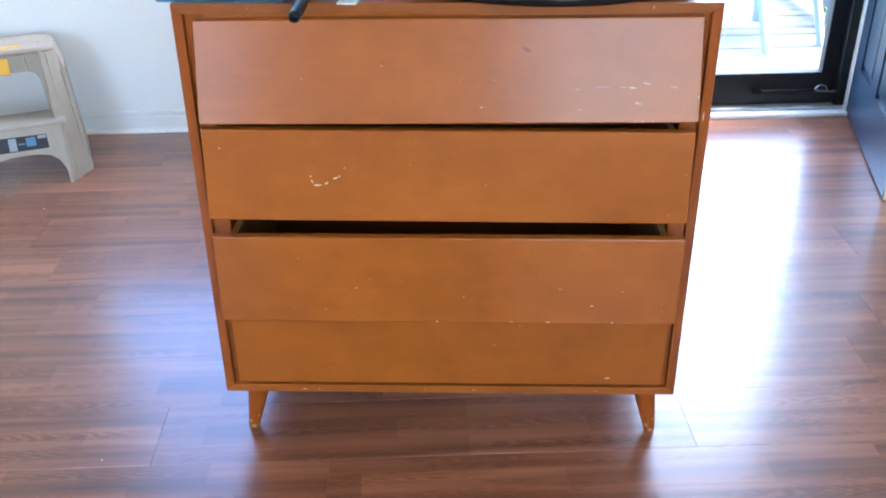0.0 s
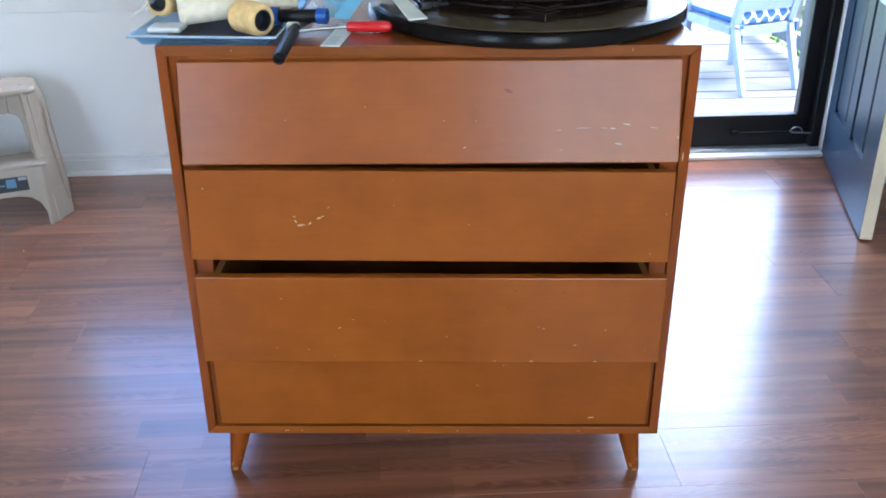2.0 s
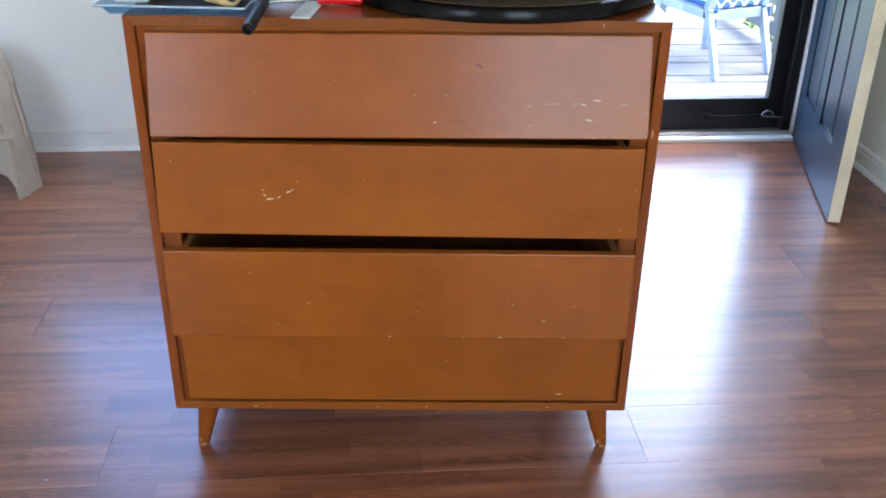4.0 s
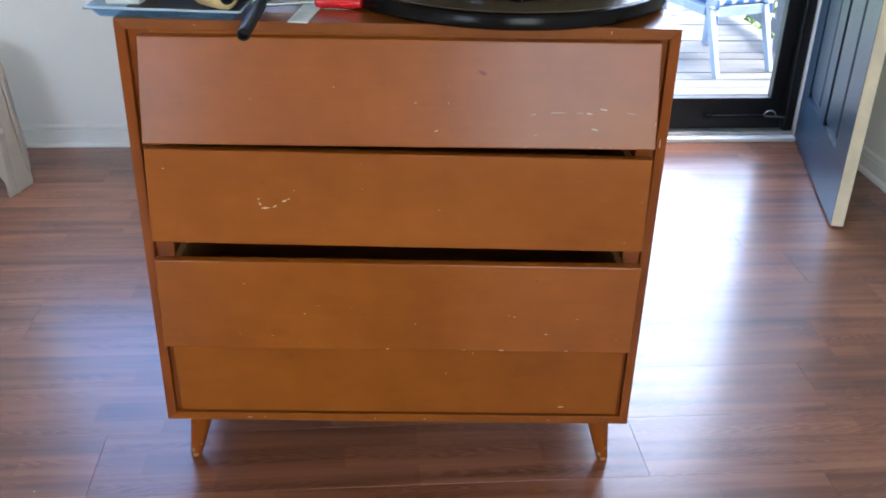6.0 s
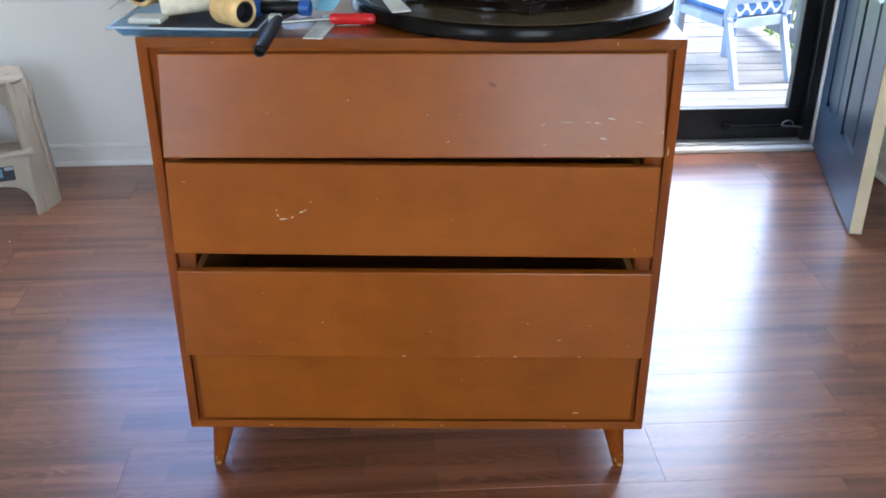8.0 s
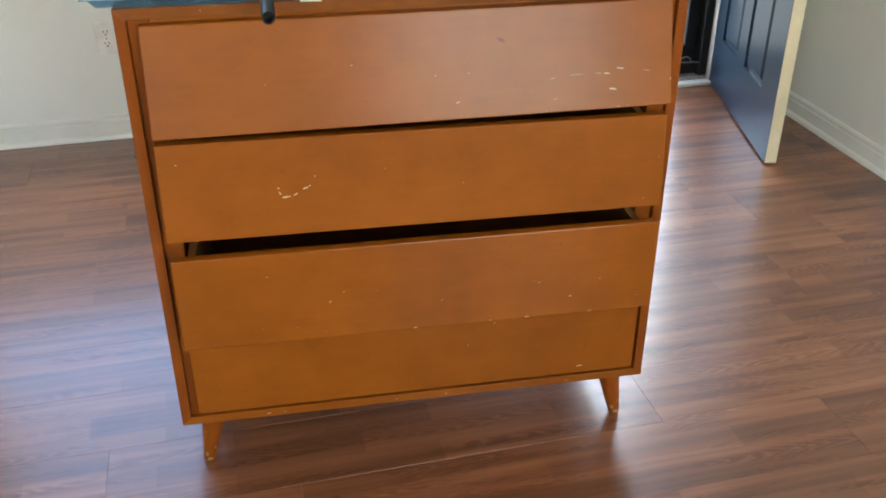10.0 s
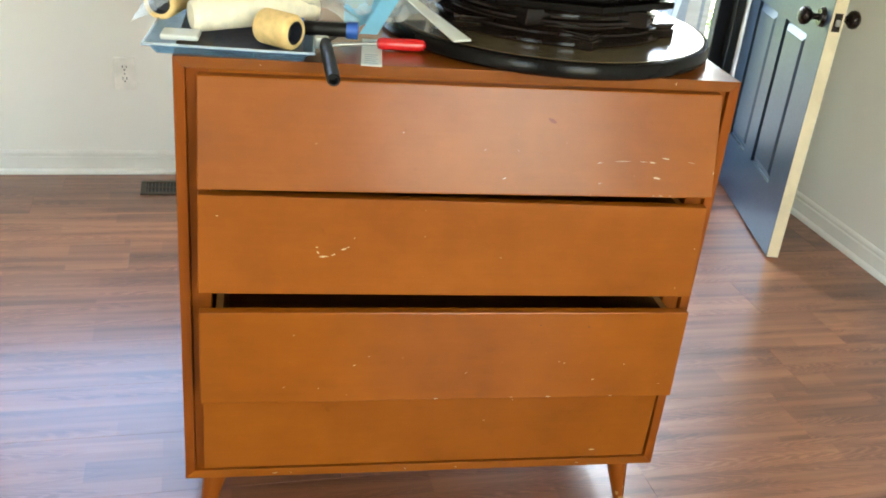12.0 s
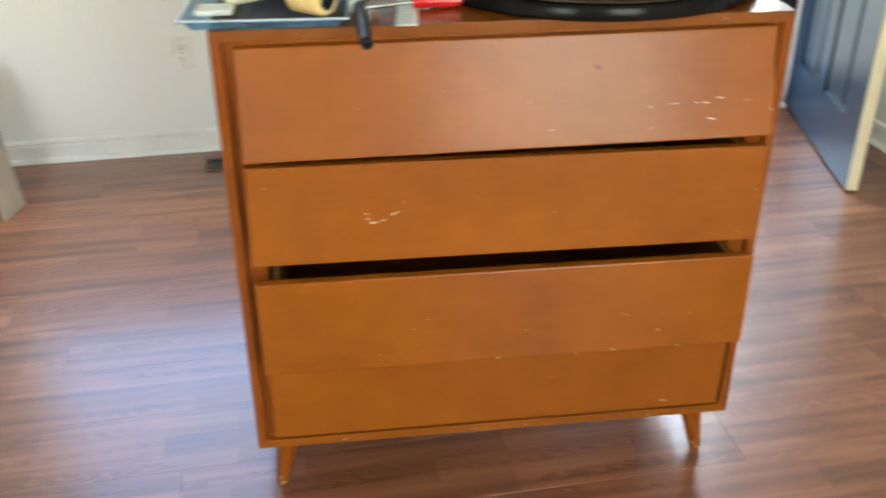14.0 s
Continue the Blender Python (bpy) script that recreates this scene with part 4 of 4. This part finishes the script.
# ---- the step stool ----
def step_stool():
    s = thing("step_stool", pose(-1.436, 1.272, 0, 0, 0, 23.6), "beige plastic two-step stool with a yellow latch", "step stool")
    TZ = 0.412
    front = lambda a, z: (a, 0.22 * z, z)
    arch = [(0.128, 0.0), (0.122, 0.045), (0.106, 0.078), (0.080, 0.098), (0.04, 0.106)]
    out = [(-0.136, 0)] + [(-x, z) for x, z in arch] + arch[::-1] + [(0.136, 0), (0.134, 0.20), (-0.134, 0.20)]
    part("lower_front", panel(bmesh.new(), out, front, (0, 0.012, 0)), BEIGE, s, bevel=0.004)
    part("lower_step", boxes(((-0.150, 0.040, 0.194), (0.150, 0.175, 0.208))), BEIGE, s, bevel=0.006)
    riser = lambda a, z: (a, 0.150 + 0.10 * (z - 0.2), z)
    for k in (-1, 1):
        # chamfered corner leg from the floor to the top step
        b0, b1, t0, t1 = Vector((k * 0.132, -0.010, 0)), Vector((k * 0.206, 0.086, 0)), Vector((k * 0.110, 0.160, TZ + 0.002)), Vector((k * 0.158, 0.202, TZ + 0.002))
        leg = lambda p, q: b0.lerp(b1, p).lerp(t0.lerp(t1, p), q)
        part("corner_leg", panel(bmesh.new(), [(0, 0), (1, 0), (1.0, 0.10), (0.93, 0.12), (0.93, 0.80), (1.0, 0.83), (1, 1), (0, 1)], leg, (-k * 0.009, 0.010, 0)), BEIGE, s, bevel=0.004)
        part("rib", panel(bmesh.new(), [(0.30, 0.0), (0.42, 0.0), (0.42, 0.97), (0.30, 0.97)], lambda p, q: leg(p, q) + Vector((k * 0.002, -0.003, 0)), (-k * 0.004, 0.006, 0)), BEIGE, s, bevel=0.002)
        strip = [(k * 0.130, 0.205), (k * 0.118, 0.408), (k * 0.060, 0.408), (k * 0.060, 0.349), (k * 0.074, 0.346), (k * 0.085, 0.339), (k * 0.092, 0.328), (k * 0.096, 0.31), (k * 0.104, 0.225), (k * 0.107, 0.205)]
        part("upright", panel(bmesh.new(), strip, riser, (0, 0.014, 0)), BEIGE, s, bevel=0.003)
        side = lambda y, z: (k * (0.207 - 0.096 * z), y, z)
        sd = [(0.086, 0.0), (0.128, 0.0), (0.140, 0.05), (0.160, 0.075), (0.190, 0.075), (0.205, 0.05), (0.214, 0.0), (0.375, 0.0), (0.352, 0.338), (0.185, 0.338), (0.135, 0.205)]
        part("side_panel", panel(bmesh.new(), sd, side, (-k * 0.010, 0, 0)), BEIGE, s, bevel=0.004)
        shoulder = lambda y, z: (k * (0.181 - 0.34 * (z - 0.338)), y, z)
        part("shoulder", panel(bmesh.new(), [(0.180, 0.338), (0.352, 0.338), (0.340, TZ), (0.205, TZ)], shoulder, (-k * 0.014, 0, 0)), BEIGE, s, bevel=0.005)
        bp = [(k * 0.206, 0), (k * 0.179, 0.338), (k * 0.12, 0.338), (k * 0.15, 0)]
        part("rear_leg", panel(bmesh.new(), bp, lambda a, z: (a, 0.375 - 0.066 * z, z), (0, -0.010, 0)), BEIGE, s, bevel=0.004)
    part("upper_band", panel(bmesh.new(), [(-0.059, 0.350), (0.059, 0.350), (0.059, 0.408), (-0.059, 0.408)], riser, (0, 0.014, 0)), BEIGE, s, bevel=0.003)
    bm = bmesh.new()
    pts = []
    for cx, cy, a0 in ((0.102, 0.300, 0), (-0.102, 0.300, 90), (-0.102, 0.218, 180), (0.102, 0.218, 270)):
        pts += [(cx + 0.058 * math.cos(radians(a0 + q * 15)), cy + 0.056 * math.sin(radians(a0 + q * 15))) for q in range(7)]
    panel(bm, pts, lambda a, b: (a, b, TZ - 0.008), (0, 0, 0.020))
    top = part("top_step", bm, BEIGE, s, bevel=0.009, smooth=True)
    part("grip_slot", boxes(((-0.085, 0.200, TZ + 0.0115), (0.052, 0.212, TZ + 0.0155))), YELLOW, top, "yellow strip of the carrying handle", bevel=0.002)
    part("plug", rod(bmesh.new(), (0.112, 0.240, TZ + 0.0115), (0.112, 0.240, TZ + 0.0135), 0.007), BEIGE, top)
    part("latch", panel(bmesh.new(), [(-0.050, 0.346), (0.010, 0.346), (0.009, 0.398), (-0.048, 0.398)], lambda a, z: (a, 0.143 + 0.10 * (z - 0.2), z), (0, 0.012, 0)), YELLOW, s, "yellow folding latch", bevel=0.004)
    lab = part("sticker", panel(bmesh.new(), [(-0.080, 0.125), (0.082, 0.125), (0.080, 0.171), (-0.060, 0.173), (-0.078, 0.163)], lambda a, z: (a, 0.22 * z - 0.0014, z), (0, 0.001, 0)), LABEL_DARK, s, "dark product sticker with pale and blue patches")
    for x0, x1, z0, z1, mt in ((-0.040, -0.016, 0.128, 0.169, LABEL_PALE), (0.014, 0.044, 0.138, 0.166, LABEL_BLUE), (0.052, 0.078, 0.159, 0.169, LABEL_PALE), (-0.010, 0.010, 0.146, 0.150, LABEL_BLUE)):
        part("patch", panel(bmesh.new(), [(x0, z0), (x1, z0), (x1, z1), (x0, z1)], lambda a, z: (a, 0.22 * z - 0.0026, z), (0, 0.0009, 0)), mt, lab)


step_stool()


# ---- outside: lawn, deck, rail, chair, ivy ----
lawn = structure("ground", boxes(((-800, -800, -0.55), (800, 800, -0.45))), GRASS, "green lawn beyond the deck", "lawn")
random.seed(11)
tuft = bmesh.new()
for k in range(5000):
    x, y = random.uniform(-1.5, 4.5), random.uniform(4.85, 9.5)
    h, a = random.uniform(0.03, 0.08), random.uniform(0, math.tau)
    dx, dy = 0.012 * math.cos(a), 0.012 * math.sin(a)
    v = [tuft.verts.new(p) for p in ((x - dx, y - dy, -0.45), (x + dx, y + dy, -0.45), (x + random.uniform(-0.03, 0.03), y + random.uniform(-0.03, 0.03), -0.45 + h))]
    tuft.faces.new(v)
grass = part("grass", tuft, LEAF)
grass.matrix_world = ROOM
tagged(grass, "short blades of green lawn grass", "grass", kind="stuff")


def patio_chair():
    a, b = Vector((1.50, 3.11)), Vector((1.83, 3.25))
    ang = math.degrees(math.atan2(b.y - a.y, b.x - a.x))
    c = thing("patio_chair", pose(a.x, a.y, -0.10, 0, 0, ang) @ Matrix.Diagonal((1, 1, 0.9, 1)), "pale blue-grey patio chair with a blue lattice cushion", "chair")
    w, d = 0.340, 0.50
    for x in (0.0, w):
        part("leg", panel(bmesh.new(), [(-0.015, 0), (0.011, 0), (0.016, 0.37), (-0.017, 0.37)], lambda p, q: (x + p, -0.04 + 0.34 * q, q), (0, 0.036, 0)), CHAIR_PAINT, c, bevel=0.003)
        part("leg", panel(bmesh.new(), [(-0.020, 0), (0.020, 0), (0.022, 0.37), (-0.022, 0.37)], lambda p, q: (x + p, d - 0.02, q), (0, 0.04, 0)), CHAIR_PAINT, c, bevel=0.003)
        part("side_rail", boxes(((x - 0.018, 0.12, 0.315), (x + 0.018, d - 0.02, 0.362))), CHAIR_PAINT, c, bevel=0.003)
        part("back_post", panel(bmesh.new(), [(-0.022, 0.37), (0.022, 0.37), (0.020, 0.95), (-0.020, 0.95)], lambda p, q: (x + p, 0.085 - 0.20 * (q - 0.37), q), (0, 0.034, 0)), CHAIR_PAINT, c, bevel=0.003)
        part("arm", boxes(((x - 0.03, 0.045, 0.60), (x + 0.03, d, 0.63))), CHAIR_PAINT, c, bevel=0.004)
        part("arm_post", boxes(((x - 0.02, d - 0.02, 0.37), (x + 0.02, d + 0.02, 0.60))), CHAIR_PAINT, c, bevel=0.003)
    part("rear_rail", boxes(((0.017, 0.084, 0.306), (w - 0.017, 0.116, 0.362))), CHAIR_PAINT, c, bevel=0.003)
    part("front_rail", boxes(((0.022, d - 0.02, 0.325), (w - 0.022, d + 0.018, 0.372))), CHAIR_PAINT, c, bevel=0.003)
    part("seat_slat", boxes(((0.018, 0.13, 0.356), (w - 0.018, d - 0.03, 0.366))), CHAIR_PAINT, c)
    part("cushion", boxes(((0.006, 0.085, 0.368), (w - 0.006, d + 0.01, 0.440))), CLOTH, c, "blue seat cushion with a white lattice print", bevel=0.018)
    for x in (0.0, w):
        part("tie", rod(bmesh.new(), (x - 0.018, 0.076, 0.366), (x + 0.026, 0.070, 0.372), 0.007), CLOTH, c)
        part("tie", rod(bmesh.new(), (x + 0.022, 0.072, 0.366), (x + 0.030, 0.066, 0.20), 0.006), CLOTH, c)
    low = lambda p, q: (p, 0.085 - 0.20 * (q - 0.37) + 0.004, q)
    part("back_rail", panel(bmesh.new(), [(0.022, 0.445), (w - 0.022, 0.445), (w - 0.022, 0.515), (0.022, 0.515)], low, (0, 0.024, 0)), CHAIR_PAINT, c, bevel=0.003)
    part("back_rail", panel(bmesh.new(), [(0.022, 0.87), (w - 0.022, 0.87), (w - 0.022, 0.95), (0.022, 0.95)], low, (0, 0.024, 0)), CHAIR_PAINT, c, bevel=0.003)
    for k in range(6):
        x = 0.045 + k * 0.055
        part("back_slat", panel(bmesh.new(), [(x - 0.02, 0.515), (x + 0.02, 0.515), (x + 0.02, 0.87), (x - 0.02, 0.87)], low, (0, 0.014, 0)), CHAIR_PAINT, c, bevel=0.002)


patio_chair()

rail = thing("deck_rail", ROOM @ pose(2.26, 2.05, -0.10), "weathered grey wooden rail along the deck edge", "railing")
part("bottom_rail", boxes(((-0.02, 0.0, 0.07), (0.02, 2.75, 0.15))), DECK, rail, bevel=0.003)
part("top_rail", boxes(((-0.045, 0.0, 0.86), (0.045, 2.75, 0.90))), DECK, rail, bevel=0.003)
for k in range(19):
    part("baluster", boxes(((-0.018, 0.10 + 0.14 * k, 0.15), (0.018, 0.136 + 0.14 * k, 0.86))), DECK, rail)
for y in (0.0, 1.35, 2.70):
    part("post", boxes(((-0.045, y, 0.0), (0.045, y + 0.09, 1.0))), DECK, rail, bevel=0.003)

random.seed(5)
ivy = bmesh.new()
for k in range(2600):
    x, y, z = random.uniform(2.34, 3.3), random.uniform(2.6, 5.6), random.uniform(-0.45, 0.35) * random.random() + random.uniform(-0.2, 0.1)
    z = min(z, 0.05 + 0.5 * (x - 2.3))
    m = Matrix.Translation((x, y, z)) @ Euler((random.uniform(-1, 1), random.uniform(-1, 1), random.uniform(0, 6.3))).to_matrix().to_4x4()
    q = random.uniform(0.02, 0.05)
    v = [ivy.verts.new(m @ Vector(p)) for p in ((-q, 0, 0), (0, -q * 0.6, 0.004), (q, 0, 0), (0, q * 0.6, 0.004))]
    ivy.faces.new(v)
ob = part("ivy", ivy, LEAF)
ob.matrix_world = ROOM
tagged(ob, "leafy green ground cover beyond the rail", "foliage", kind="stuff")

deck = structure("deck", boxes(((-1.2, 2.0, -0.42), (2.2, 4.78, -0.134))), SUBFLOOR, "pale weathered wooden deck outside the door", "deck")
board = None
for k in range(23):
    y = 2.003 + 0.1185 * k
    if board is None:
        board = part("deck_board", boxes(((-1.75, 0, -0.032), (1.75, 0.1095, 0.0))), DECK, deck, m=pose(0.55, y, -0.10))
    else:
        nb = new("deck_board", board.data)
        nb.parent = deck
        nb.location = (0.55, y, -0.10 + 0.0015 * math.sin(k * 2.3))

# bits of packing foam and dust on the floor
random.seed(31)
crumb = bmesh.new()
for x, y in ((-0.731, -0.068), (-1.332, 1.119)):
    bmesh.ops.create_icosphere(crumb, subdivisions=1, radius=random.uniform(0.0016, 0.0030), matrix=pose(x, y, 0.0012, 20, 30, 40) @ Matrix.Diagonal((1.6, 1.0, 0.6, 1)))
tagged(part("crumbs", crumb, WHITE_PLASTIC), "small white crumbs lying on the laminate floor", "crumbs", kind="stuff")

# dry leaves blown onto the boards
random.seed(23)
litter = bmesh.new()
for k in range(26):
    x, y, q = random.uniform(0.9, 1.95), random.uniform(2.25, 4.3), random.uniform(0.008, 0.02)
    m = Matrix.Translation((x, y, -0.092)) @ Euler((random.uniform(-0.3, 0.3), random.uniform(-0.3, 0.3), random.uniform(0, 6.3))).to_matrix().to_4x4()
    litter.faces.new([litter.verts.new(m @ Vector(p)) for p in ((-q, 0, 0), (-q * 0.2, -q * 0.5, 0.003), (q * 1.1, 0, 0.002), (0, q * 0.5, 0.004))])
litter = part("leaf_litter", litter, DRY_LEAF)
litter.matrix_world = ROOM
tagged(litter, "a few dry brown leaves scattered on the deck", "leaves", kind="stuff")

# ---- floor: slab and laminate planks ----
floor = structure("floor", boxes(((U0 - 0.12, V0 - 0.12, -0.12), (U1 + 0.12, V1 + 0.115, -0.011))), SUBFLOOR, "reddish-brown laminate plank floor with a satin gloss", "floor")
PW, PL = 0.196, 1.153
KNOWN = {-2: 0.898, -1: -0.629, 0: 1.007, 1: 1.121, 3: 1.213, 4: -1.206}
plank_data = None
random.seed(4)
k0 = math.ceil((V0 - 0.157) / PW) - 1
for k in range(k0, 9):
    v_lo, v_hi = max(V0, 0.157 + PW * k), min(V1 - 0.004, 0.157 + PW * (k + 1))
    if v_hi - v_lo < 0.01:
        continue
    joint = KNOWN.get(k, random.uniform(-0.5, 0.66))
    while joint > U0:
        joint -= PL
    while joint < U1:
        a, b = max(U0, joint), min(U1, joint + PL)
        joint += PL
        if b - a < 0.02:
            continue
        if plank_data is None:
            bm = bmesh.new()
            hx, hy = PL / 2, PW / 2
            low = [bm.verts.new((x, y, -0.010)) for x, y in ((-hx, -hy), (hx, -hy), (hx, hy), (-hx, hy))]
            mid = [bm.verts.new((x, y, -0.0004)) for x, y in ((-hx, -hy), (hx, -hy), (hx, hy), (-hx, hy))]
            ex, ey = hx - 0.0003, hy - 0.0003
            top = [bm.verts.new((x, y, 0.0)) for x, y in ((-ex, -ey), (ex, -ey), (ex, ey), (-ex, ey))]
            for p, q in ((low, mid), (mid, top)):
                for i in range(4):
                    bm.faces.new((p[i], p[(i + 1) % 4], q[(i + 1) % 4], q[i]))
            bm.faces.new(top)
            pl = part("plank", bm, PLANK, floor)
            plank_data = pl.data
        else:
            pl = new("plank", plank_data)
            pl.parent = floor
        pl.location = ((a + b) / 2, (v_lo + v_hi) / 2, 0.0)
        pl.scale = ((b - a - 0.0004) / PL, (v_hi - v_lo - 0.0003) / PW, 1.0)
